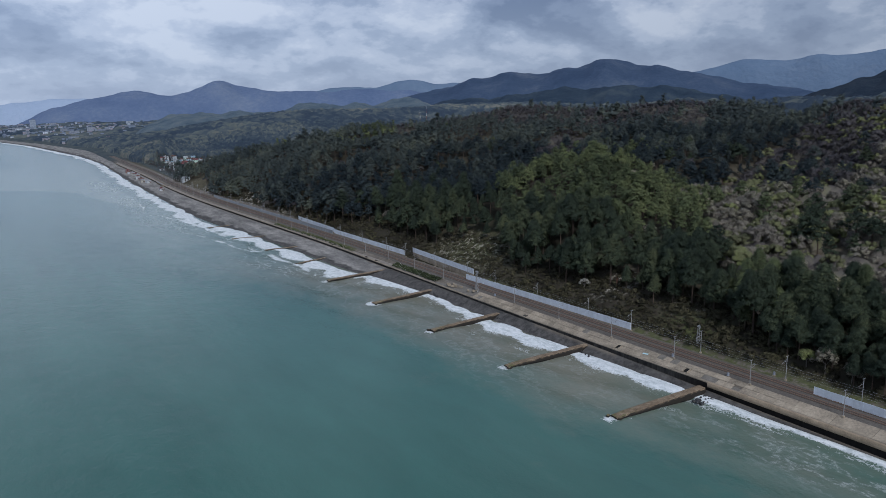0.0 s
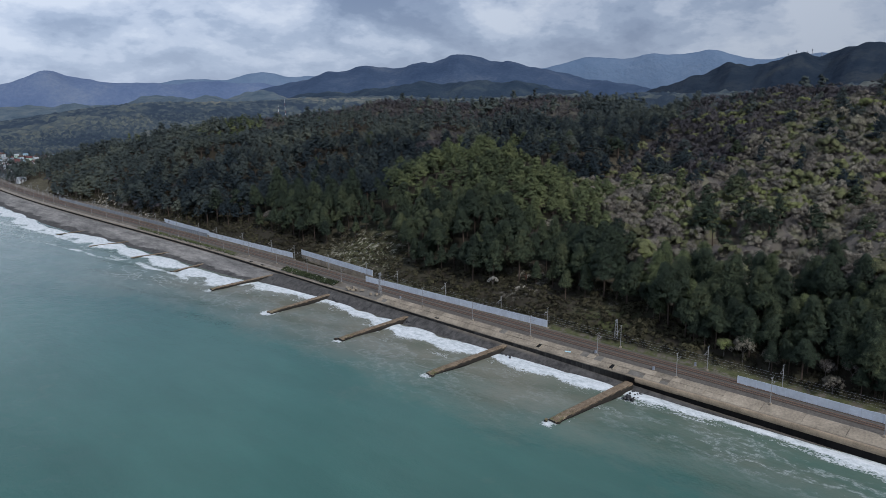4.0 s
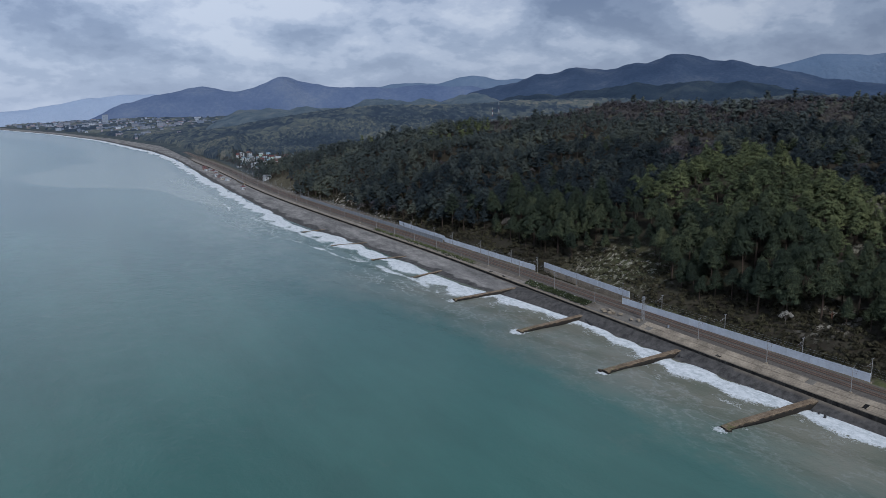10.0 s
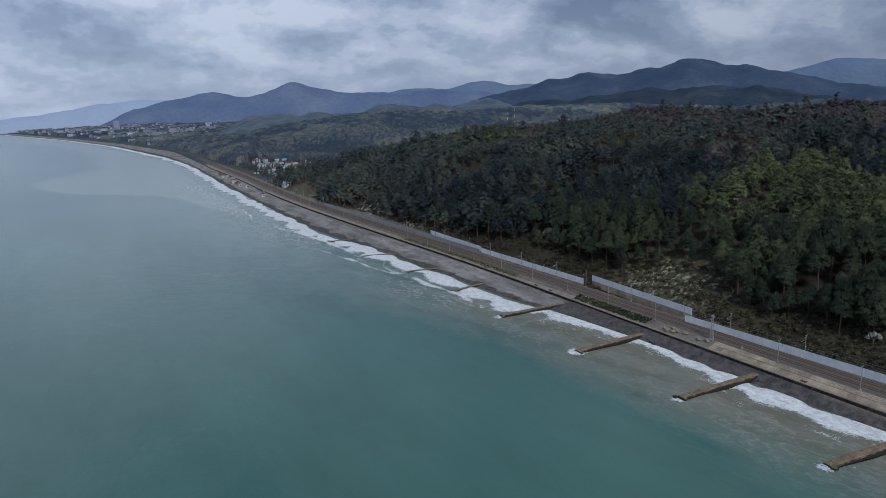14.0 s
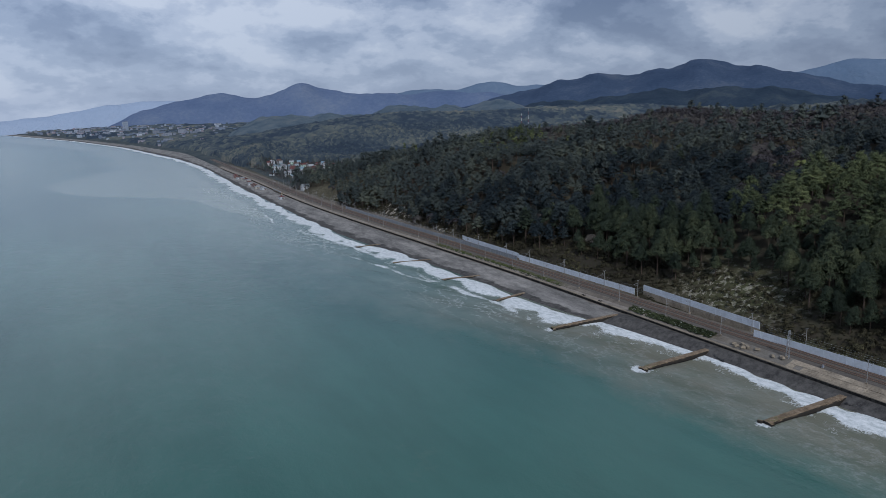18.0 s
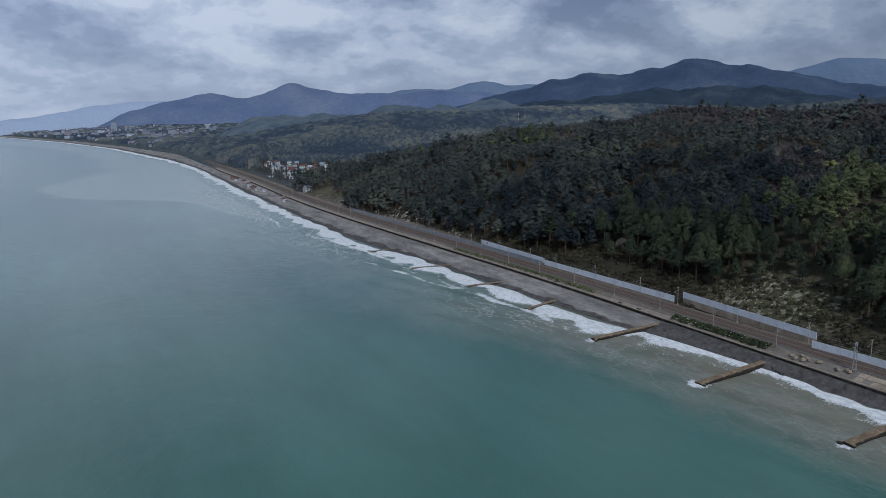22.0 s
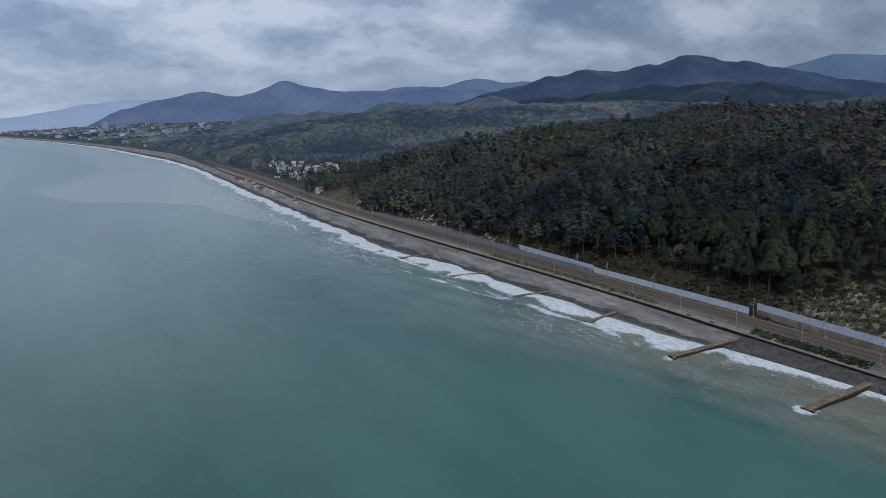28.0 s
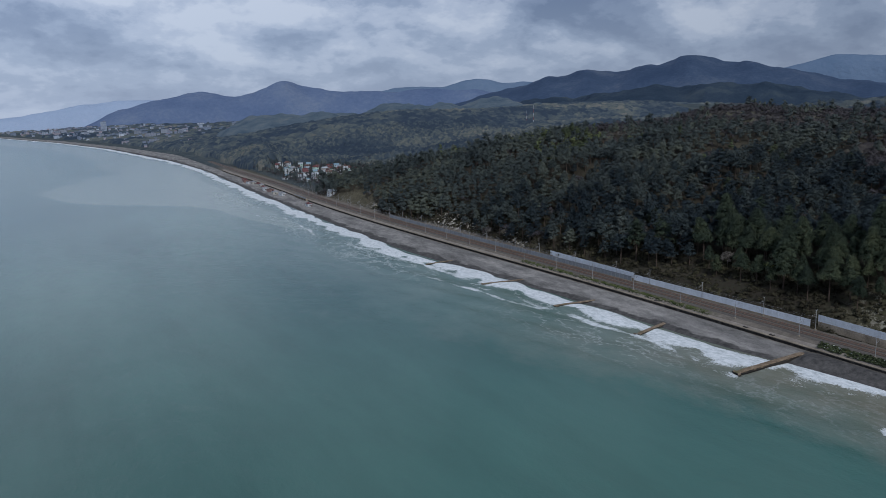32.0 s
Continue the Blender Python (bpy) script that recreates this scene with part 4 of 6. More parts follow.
def build_fence(pts, z, height, label, mat, step=3.0, group="noise fences by the railway", rails=False):
    (x0, y0), (x1, y1) = pts
    L = math.hypot(x1 - x0, y1 - y0)
    n = max(1, int(round(L / step)))
    ang = math.atan2(y1 - y0, x1 - x0)
    f = thing("fence", (x0, y0, 0), label, "fence", group, ang)
    w = L / n
    if rails:
        panel = ribbed(w - 0.1, height, 8, 0.09, mat)
    else:
        h3 = height / 3
        sec = [(-0.06, 0.0), (-0.06, height), (-0.11, height), (-0.11, height + 0.1), (0.11, height + 0.1), (0.11, height)]
        for k in (2, 1):
            sec += [(0.06, height if k == 2 else h3 * 2 - 0.04), (0.06, h3 * k + 0.04), (0.1, h3 * k + 0.04), (0.1, h3 * k - 0.04)]
        sec += [(0.06, h3 - 0.04), (0.06, 0.0)]
        panel = prism(sec, w - 0.14, mat)
    post = Geo().box((0, 0, height / 2), (0.2, 0.26, height + 0.25)).mesh("post", M_STEEL if rails else mat)
    deep = 3.2 if callable(z) or z > 7.5 else 0.6
    plinth = Geo().box((0, 0, 0.05 - deep / 2), (w - 0.02, 0.3, deep)).mesh("plinth", M_CONC)
    rng = random.Random(int(y0 * 10))
    for i in range(n + 1):
        t = i / n
        zz = z(t) if callable(z) else z
        if i < n:
            part("panel", panel, f, m=pose((i + 0.5) * w, rng.uniform(-0.03, 0.03), zz + rng.uniform(-0.02, 0.02)))
            part("plinth", plinth, f, m=pose((i + 0.5) * w, 0, zz))
        part("post", post, f, m=pose(i * w, 0, zz))


def build_fences():
    white = "pale blue-white panel fence beside the track"
    build_fence(((16.0, -130), (15.2, -18)), 6.4, 2.8, white, M_FENCE)
    build_fence(((18.6, 62.5), (13.6, 175)), 6.5, 2.9, white, M_FENCE)
    build_fence(((20.6, 178.2), (24.4, 250.5)), 7.7, 2.9, "pale panel fence standing higher on the bank", M_FENCE)
    build_fence(((17.8, 250), (15.3, 350.5)), 6.8, 3.0, white, M_FENCE)
    build_fence(((15.6, 351.5), (16.6, 426)), 7.6, 3.0, white, M_FENCE)
    y = 352
    while y < 640:
        y2 = min(640, y + 48)
        build_fence(((float(TRACK(y)) + 6.0, y), (float(TRACK(y2)) + 6.0, y2)), 6.3, 2.6, "grey ribbed metal fence beside the track", M_GREY, 3.0, "grey fences by the railway", True)
        y = y2 + 0.3


build_wall()
build_groynes()
build_railway()
build_masts()
build_fences()


# ---------------------------------------------------------------- trees
def unit_ball(sub):
    bm = bmesh.new()
    bmesh.ops.create_icosphere(bm, subdivisions=sub, radius=1)
    v, f = np.array([p.co[:] for p in bm.verts]), np.array([[p.index for p in q.verts] for q in bm.faces])
    bm.free()
    return v, f


BALLS = {n: unit_ball(n) for n in (1, 2)}


def clump_cards(rng, centres, per, size, flat=0.6, up=0.6, slim=0.42, ball=0, dome=0.55, core=1.0):
    """Needle pads: a ragged, flattened core to each clump, with slim leaf sprays of one triangle fanned over it."""
    c = np.repeat(centres, per, axis=0)
    n = len(c)
    d = rng.normal(size=(n, 3))
    d /= np.linalg.norm(d, axis=1)[:, None]
    d[:, 2] = np.abs(d[:, 2]) * 1.1 - 0.25
    p = c[:, :3] + d * c[:, 3:4] * np.array([1, 1, flat]) * rng.uniform(0.7, 1.15, (n, 1))
    # sprays lie along the outside of the clump and of the whole crown
    mid = np.array([centres[:, 0].mean(), centres[:, 1].mean(), centres[:, 2].min()])

    def outward(q):
        o = (q - mid) * np.array([1, 1, 0.6])
        return o / (np.linalg.norm(o, axis=1)[:, None] + 1e-6)
    out = outward(p)
    nrm = d * 0.55 + out * 0.6 + rng.normal(size=(n, 3)) * 0.22 + np.array([0, 0, up])
    nrm /= np.linalg.norm(nrm, axis=1)[:, None]
    a = np.cross(nrm, d + rng.normal(size=(n, 3)) * 0.6)
    a /= np.linalg.norm(a, axis=1)[:, None]
    b = np.cross(nrm, a)
    s = size * rng.uniform(0.65, 1.4, (n, 1))
    v = np.stack([p - a * s * slim - b * s * 0.7, p + a * s * slim * 1.2 - b * s * 0.5, p + (b * 0.75 + d * 0.6) * s], 1)
    soft = d * 0.75 + out * 0.5 + np.array([0, 0, 0.15])
    v, f, soft = v.reshape(-1, 3), np.arange(n * 3).reshape(-1, 3), np.repeat(soft, 3, axis=0)
    if ball:
        bv, bf = BALLS[ball]
        m, k = len(centres), len(bv)
        q = centres[:, None, :3] + bv[None] * centres[:, None, 3:4] * np.array([1, 1, flat]) * core * rng.uniform(0.5, 1.3, (m, k, 1))
        q = q.reshape(-1, 3)
        sn = np.tile(bv, (m, 1)) * np.array([1, 1, 1.2]) * (1.1 - dome) + outward(q) * dome + np.array([0, 0, 0.25])
        f = np.concatenate([f, (bf[None] + len(v) + np.arange(m)[:, None, None] * k).reshape(-1, 3)])
        v, soft = np.concatenate([v, q]), np.concatenate([soft, sn])
    soft = soft / (np.linalg.norm(soft, axis=1)[:, None] + 1e-6)
    return v, f, soft


def crown_mesh(v, f, soft, mat):
    """A crown whose sprays are shaded as one rounded mass."""
    me = mesh_of("crown", v, f, mat)
    me.attributes.new("soft", "FLOAT_VECTOR", "POINT").data.foreach_set("vector", soft.astype(np.float32).ravel())
    return me


def tube_np(a, b, ra, rb, n=5):
    a, b = np.array(a, float), np.array(b, float)
    t = np.linspace(0, 2 * np.pi, n, endpoint=False)
    d = (b - a) / np.linalg.norm(b - a)
    u = np.cross(d, [0.3, 0.9, 0.2])
    u /= np.linalg.norm(u)
    w = np.cross(d, u)
    ring = np.cos(t)[:, None] * u + np.sin(t)[:, None] * w
    v = np.concatenate([a + ring * ra, b + ring * rb])
    i = np.arange(n)
    j = (i + 1) % n
    return v, np.concatenate([np.stack([i, j, n + j], 1), np.stack([i, n + j, n + i], 1)])


def merge(parts):
    vs, fs, k = [], [], 0
    for v, f in parts:
        vs.append(v)
        fs.append(f + k)
        k += len(v)
    return np.concatenate(vs), np.concatenate(fs)


def pine_shape(seed, clumps, per, size, h=14.0, limbs=99, slim=0.3, ball=1, core=1.0):
    """A tall pine: bare leaning trunk, limbs, and layered pads of needles in a broad rounded crown."""
    rng = np.random.RandomState(seed)
    lean = rng.normal(0, 0.035, 2) * h
    tip = np.array([lean[0], lean[1], h * 0.93])
    wood = [tube_np((0, 0, -1.0), (lean[0] * 0.4, lean[1] * 0.4, h * 0.5), 0.26, 0.17), tube_np((lean[0] * 0.4, lean[1] * 0.4, h * 0.5), tip, 0.17, 0.05)]
    cs = []
    low = rng.uniform(0.30, 0.52)
    broad = rng.uniform(0.19, 0.29) * h
    point = rng.uniform(0.7, 1.1)
    skew = rng.normal(0, 0.05, 2) * h
    for i in range(clumps):
        t = (i + rng.uniform(0, 0.9)) / clumps
        z = h * (low + (0.97 - low) * t)
        r = broad * (1 - t) ** point * min(1.0, 0.7 + t * 1.5) * rng.uniform(0.55, 1.15)
        a = i * 2.4 + rng.uniform(-0.5, 0.5)
        at = tip * (z / h)
        p = np.array([at[0] + skew[0] * t + r * math.cos(a), at[1] + skew[1] * t + r * math.sin(a), z - 0.12 * r])
        cs.append((*p, h * 0.082 * rng.uniform(0.55, 1.35) * (1.1 - 0.4 * t)))
        if i % 2 == 0 and r > 0.8 and i < limbs:
            wood.append(tube_np(at - np.array([0, 0, 0.5]), p, 0.07, 0.03, 3))
    for t in (0.3, 0.62, 0.88):
        z = h * (low + (0.97 - low) * t)
        cs.append((*(tip * (z / h)), h * 0.13 * (1.15 - 0.6 * t)))
    return merge(wood), clump_cards(rng, np.array(cs), per, size, 0.8, 0.5, slim, ball, core=core)


def broad_shape(seed, lumps, per, size, h=10.0, limbs=7, slim=0.3, ball=1):
    """A broad-leaved tree: forked trunk, spreading limbs, and a wide feathery dome of fine twigs."""
    rng = np.random.RandomState(seed)
    wood = [tube_np((0, 0, -1.0), (0.1, 0.1, h * 0.35), 0.24, 0.17)]
    for i in range(limbs):
        a = i * 2.4 + rng.uniform(-0.4, 0.4)
        wood.append(tube_np((0.1, 0.1, h * 0.3), (0.27 * h * math.cos(a), 0.27 * h * math.sin(a), h * rng.uniform(0.55, 0.8)), 0.09, 0.03, 3))
    cs = []
    for i in range(lumps):
        a, t = i * 2.4 + rng.uniform(-0.5, 0.5), (i + 0.5) / lumps
        r = 0.38 * h * math.sqrt(1 - t * 0.97) * rng.uniform(0.85, 1.1)
        cs.append((r * math.cos(a), r * math.sin(a), h * (0.40 + 0.38 * math.sqrt(t)) * rng.uniform(0.96, 1.04), h * rng.uniform(0.10, 0.17)))
    return merge(wood), clump_cards(rng, np.array(cs), per, size, 0.85, 0.4, slim, ball, 0.85)


def forest_mesh(name, shapes, pts, mats, seed, wide=1.0):
    """Many trees joined in one mesh, in patches of like shade; pts: x, y, z, scale."""
    rng = np.random.RandomState(seed)
    pick = rng.randint(0, len(shapes), len(pts))
    V, F, I, T, S, k = [], [], [], [], [], 0
    for s, (wood, crown) in enumerate(shapes):
        sel = pts[pick == s]
        if not len(sel):
            continue
        tint = np.clip(0.5 * rng.uniform(0, 1, len(sel)) + 0.25 + 0.42 * wobble(sel[:, 0], sel[:, 1], 17, 3), 0, 1)
        for (v, f, *soft), mi in ((wood, 0), (crown, 1)):
            T.append(np.repeat(tint, len(v)))
            a = rng.uniform(0, 6.28, len(sel))
            ca, sa = np.cos(a), np.sin(a)
            st = np.stack([wide * rng.uniform(0.85, 1.15, len(sel))] * 2 + [rng.uniform(0.85, 1.15, len(sel))], 1)
            if mi == 0:
                keep = (ca, sa, st)
            ca, sa, st = keep
            q = v[None] * (sel[:, 3][:, None, None] * st[:, None, :])
            x = q[..., 0] * ca[:, None] - q[..., 1] * sa[:, None]
            y = q[..., 0] * sa[:, None] + q[..., 1] * ca[:, None]
            P = np.stack([x, y, q[..., 2]], -1) + sel[:, None, :3]
            V.append(P.reshape(-1, 3))
            if soft:
                q = soft[0][None]
                S.append(np.stack([q[..., 0] * ca[:, None] - q[..., 1] * sa[:, None], q[..., 0] * sa[:, None] + q[..., 1] * ca[:, None], q[..., 2] + 0 * ca[:, None]], -1).reshape(-1, 3))
            else:
                S.append(np.tile((0.0, 0.0, 1.0), (len(sel) * len(v), 1)))
            off = k + np.arange(len(sel))[:, None, None] * len(v)
            F.append((f[None] + off).reshape(-1, 3))
            I.append(np.full(len(f) * len(sel), mi))
            k += len(sel) * len(v)
    me = mesh_of(name, np.concatenate(V), np.concatenate(F), mats, False, np.concatenate(I))
    me.attributes.new("tint", "FLOAT", "POINT").data.foreach_set("value", np.concatenate(T).astype(np.float32))
    me.attributes.new("soft", "FLOAT_VECTOR", "POINT").data.foreach_set("vector", np.concatenate(S).astype(np.float32).ravel())
    return me


def scatter(seed, n, x0, x1, y0, y1, gap, density):
    """Random places at least gap apart where density(x, y) allows."""
    rng = np.random.RandomState(seed)
    cell, grid, out = gap, {}, []
    xs, ys, ps = rng.uniform(x0, x1, n), rng.uniform(y0, y1, n), rng.uniform(0, 1, n)
    ok = ps < density(xs, ys)
    for x, y in zip(xs[ok], ys[ok]):
        i, j = int(x // cell), int(y // cell)
        if any((x - a) ** 2 + (y - b) ** 2 < gap * gap for di in (-1, 0, 1) for dj in (-1, 0, 1) for a, b in grid.get((i + di, j + dj), ())):
            continue
        grid.setdefault((i, j), []).append((x, y))
        out.append((x, y))
    return np.array(out).reshape(-1, 2)


LONE = ((249, 147), (238, 122), (281, 156), (147, 118), (108, 33), (121, 20), (220, 87), (330, 178))
CREST = ((541, 601), (414, 475), (426, 468), (289, 665), (322, 420), (345, 372), (300, 345), (394, 497), (297, 465), (311, 358), (330, 480))


def pine_share(x, y):
    """Where pines stand: the front ridge, the dark ridge behind it and the long slope; broad-leaved woods fill the rest."""
    x, y = x + 7 * wobble(x, y, 12, 4), y + 6 * wobble(x, y, 14, 9)
    v = 0.96 + 0 * x
    hollow = sstep(-6, 8, x - 60 - (y - 44) * 0.88) * sstep(6, -8, y - 150 - 0.2 * (x - 140))
    hollow = np.maximum(hollow, sstep(76, 88, x) * sstep(75, 55, y))
    v = v * (1 - 0.95 * hollow)
    crest = sstep(262, 290, x + 0.25 * (y - 470)) * sstep(310, 350, y)
    v = v * (1 - 0.93 * crest)
    v = v * (1 - 0.7 * sstep(0.42, 0.6, wobble(x, y, 26, 7)) * sstep(90, 130, x) * sstep(215, 250, y))
    for a, b in LONE + CREST:
        v = np.maximum(v, gauss(x, y, a, b, 8, 8))
    return np.clip(v, 0, 1)


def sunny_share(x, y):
    """Pines with sunlight painted in as a yellower tint: the front ridge, the slope beside it and the hill above the
    village.
    """
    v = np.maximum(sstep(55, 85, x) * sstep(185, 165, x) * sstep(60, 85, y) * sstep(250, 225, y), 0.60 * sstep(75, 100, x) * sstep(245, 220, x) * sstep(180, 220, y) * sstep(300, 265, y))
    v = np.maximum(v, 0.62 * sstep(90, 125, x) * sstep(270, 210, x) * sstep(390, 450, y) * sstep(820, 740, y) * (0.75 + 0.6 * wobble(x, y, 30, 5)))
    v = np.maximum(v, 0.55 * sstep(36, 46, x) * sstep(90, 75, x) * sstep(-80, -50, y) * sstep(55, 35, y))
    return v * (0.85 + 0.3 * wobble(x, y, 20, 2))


def wooded(x, y):
    u = x - TRACK(y)
    o = 0 * x
    foot = 19 + 4 * wobble(o, y, 27) - 7 * sstep(400, 450, y) - 3 * sstep(450, 490, y) + 9 * gauss(o, y, 0, 550, 1, 24) + 10 * gauss(o, y, 0, 688, 1, 18) + 15 * gauss(o, y, 0, 748, 1, 45)
    foot = foot + 24 * gauss(o, y, 0, 208, 1, 32) + 7 * gauss(o, y, 0, 85, 1, 28) + 6 * gauss(o, y, 0, 40, 1, 14) - 5 * sstep(20, 0, y)
    return (u > foot) * (y - 0.45 * x < 845) * 1.0


def build_trees():
    def with_z(p, lo, hi, seed):
        g = np.random.RandomState(seed)
        s = lo * 0.9 + (hi - lo * 0.9) * g.uniform(0, 1, len(p)) ** 1.5
        s = s * (1 + 0.12 * wobble(p[:, 0], p[:, 1], 21, 6) + 0.13 * wobble(p[:, 0], p[:, 1], 46, 2)) * np.where(g.uniform(0, 1, len(p)) < 0.07, 1.25, 1.0)
        return np.concatenate([p, ground_z(p[:, 0], p[:, 1])[:, None], s[:, None]], 1)
    near_pine = [pine_shape(i, 36, 56, 0.85, slim=0.12, core=0.62) for i in range(8)]
    mid_pine = [pine_shape(20 + i, 18, 15, 1.05, limbs=3, slim=0.17, core=0.74) for i in range(10)]
    far_pine = [pine_shape(40 + i, 7, 4, 1.3, limbs=0) for i in range(6)]
    near_bro = [broad_shape(60 + i, 22, 26, 0.5, slim=0.22) for i in range(4)]
    mid_bro = [broad_shape(70 + i, 9, 7, 0.7, limbs=2) for i in range(8)]
    far_bro = [broad_shape(90 + i, 4, 3, 0.9, limbs=0) for i in range(5)]

    p = scatter(1, 90000, 8, 490, -170, 940, 5.7, wooded)
    p = np.concatenate([p, scatter(3, 5000, 28, 75, -75, 32, 4.6, wooded)])
    infill = scatter(6, 7000, 60, 330, -60, 190, 5.3, lambda x, y: wooded(x, y) * (pine_share(x, y) < 0.3))
    p = np.concatenate([p, infill])
    share = pine_share(p[:, 0], p[:, 1])
    share = np.where((p[:, 1] < 34) & (p[:, 0] < 58), 0.93, share)
    r = np.random.RandomState(2).uniform(0, 1, len(p))
    pine = r < share
    u = p[:, 0] - TRACK(p[:, 1])
    front = (u < 62) & (p[:, 1] > -60) & (p[:, 1] < 330)
    near_ids = np.concatenate([np.where(front & pine)[0][np.argsort(u[front & pine])][:290], np.where(front & ~pine)[0][np.argsort(u[front & ~pine])][:200]])
    front = np.isin(np.arange(len(p)), near_ids)
    # single trees nearest the line
    k = 0
    nearp = p[front & pine]
    wood = [mesh_of("trunk", *a, M_TRUNK) for a, b in near_pine]
    # each crown twice: plain, and with sunlight painted into the needles
    crown = [[crown_mesh(*b, mt) for a, b in near_pine] for mt in (M_PINE_TREE, M_PINE_SUNLIT_TREE)]
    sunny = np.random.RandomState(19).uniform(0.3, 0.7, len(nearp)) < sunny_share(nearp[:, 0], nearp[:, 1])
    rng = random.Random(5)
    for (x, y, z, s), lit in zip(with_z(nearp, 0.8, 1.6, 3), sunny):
        t = thing("pine_tree", (x, y, z), "tall pine with a bare lower trunk, needles coloured as sunlit olive" if lit else "tall dark green pine with a bare lower trunk", "tree", "pines above the railway", rng.uniform(0, 6.28))
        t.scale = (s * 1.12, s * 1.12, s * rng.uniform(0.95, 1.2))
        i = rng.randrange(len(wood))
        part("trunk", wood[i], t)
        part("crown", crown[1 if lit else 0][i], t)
    nearb = p[front & ~pine]
    wood = [mesh_of("trunk", *a, M_TWIG) for a, b in near_bro]
    crowns = [[crown_mesh(*b, mt) for a, b in near_bro] for mt in (M_BARE_TREE, M_GREEN_TREE)]
    for x, y, z, s in with_z(nearb, 0.7, 1.1, 4):
        g = rng.random() < 0.45
        t = thing("broadleaf_tree", (x, y, z), "spring tree with sparse fresh green leaves" if g else "grey-brown leafless tree in early spring", "tree", "broad-leaved trees on the slope", rng.uniform(0, 6.28))
        t.scale = (s, s, s * rng.uniform(0.9, 1.1))
        i = rng.randrange(len(wood))
        part("trunk", wood[i], t)
        part("crown", crowns[1 if g else 0][i], t)
    rest = ~front
    d = np.hypot(p[:, 0] + 225, p[:, 1] + 30)
    # lit and dark pick trees whose colour holds painted sun or cloud shade
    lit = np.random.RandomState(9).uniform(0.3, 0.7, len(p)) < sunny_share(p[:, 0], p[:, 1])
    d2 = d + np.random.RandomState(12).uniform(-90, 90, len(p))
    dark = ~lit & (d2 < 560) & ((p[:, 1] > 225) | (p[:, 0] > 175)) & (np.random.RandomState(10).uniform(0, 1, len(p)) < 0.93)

    def stuff(name, sel, shapes, mats, lo, hi, seed, label):
        if sel.sum():
            ob = new(name, forest_mesh(name, shapes, with_z(p[sel], lo, hi, seed), mats, seed, 1.28 if "pine" in name else 1.1))
            tagged(ob, label, "forest", kind="stuff")
    close = d < 620
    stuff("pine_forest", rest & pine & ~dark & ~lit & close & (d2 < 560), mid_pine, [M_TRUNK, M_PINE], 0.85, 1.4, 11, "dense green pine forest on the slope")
    stuff("sunny_pine_forest", rest & pine & lit & close, mid_pine, [M_TRUNK, M_PINE_SUNLIT], 0.85, 1.4, 10, "pine forest on the front ridge, coloured as sunlit olive")
    stuff("sunny_far_pine_forest", rest & pine & lit & ~close, far_pine, [M_TRUNK, M_PINE_SUNLIT], 0.8, 1.2, 14, "pine forest on the hill above the village, coloured as sunlit olive")
    stuff("dark_pine_forest", rest & pine & dark & close, mid_pine, [M_TRUNK, M_PINE_SHADED], 0.85, 1.35, 12, "dense pine forest on the slope, coloured dark as in shade")
    stuff("misty_pine_forest", rest & pine & ~lit & close & (d2 >= 560), mid_pine, [M_TRUNK, M_HAZEPINE], 0.85, 1.3, 20, "pine forest along the slope, greyed as by haze")
    stuff("far_pine_forest", rest & pine & ~lit & ~close, far_pine, [M_TRUNK, M_HAZEPINE], 0.8, 1.2, 13, "pine forest far up the slope, greyed as by haze")
    g = np.random.RandomState(15).uniform(0, 1, len(p)) < 0.10 + 0.22 * wobble(p[:, 0], p[:, 1], 24) + 0.24 * (p[:, 1] < 190)
    # outside this zone bare trees take the mauve, with cloud shade in its colour
    tan = (p[:, 1] < 225) & (p[:, 0] + 16 * wobble(p[:, 0], p[:, 1], 15, 8) < np.where(p[:, 1] < 78, 340, 205))
    stuff("mauve_wood", rest & ~pine & ~g & close & ~tan, mid_bro, [M_TWIG, M_MAUVE], 0.75, 1.2, 21, "mauve-brown leafless trees between the pines")
    stuff("bare_wood", rest & ~pine & ~g & close & tan, mid_bro, [M_TWIG, M_BARE], 0.75, 1.2, 16, "grey-brown leafless woodland in early spring")
    stuff("spring_wood", rest & ~pine & g & close, mid_bro, [M_TWIG, M_GREEN], 0.7, 1.1, 17, "woodland with fresh light green leaves")
    stuff("far_bare_wood", rest & ~pine & ~close, far_bro, [M_TWIG, M_MAUVE], 0.75, 1.1, 18, "leafless woodland far up the slope")

    def beyond(x, y):
        u = x - TRACK(y)
        inland = (u > np.where(y > 1150, 15, 22) + 6 * wobble(0 * x, y, 40)) * 1.0
        a = (y - 925) / 400
        b = (x - 34 - 78 * a) / 60
        village = sstep(-0.6, -0.35, b) * sstep(1.65, 1.4, b) * sstep(-0.3, -0.1, a) * sstep(0.95, 0.78, a) * 0.76
        town = sstep(2300, 2800, y) * sstep(900, 500, x) * (0.62 + 0.5 * wobble(x, y, 60, 3))
        return inland * np.clip(1 - 1.3 * village - town, 0, 1)
    def leafless(x, y):
        return wooded(x, y) * (pine_share(x, y) < 0.35)
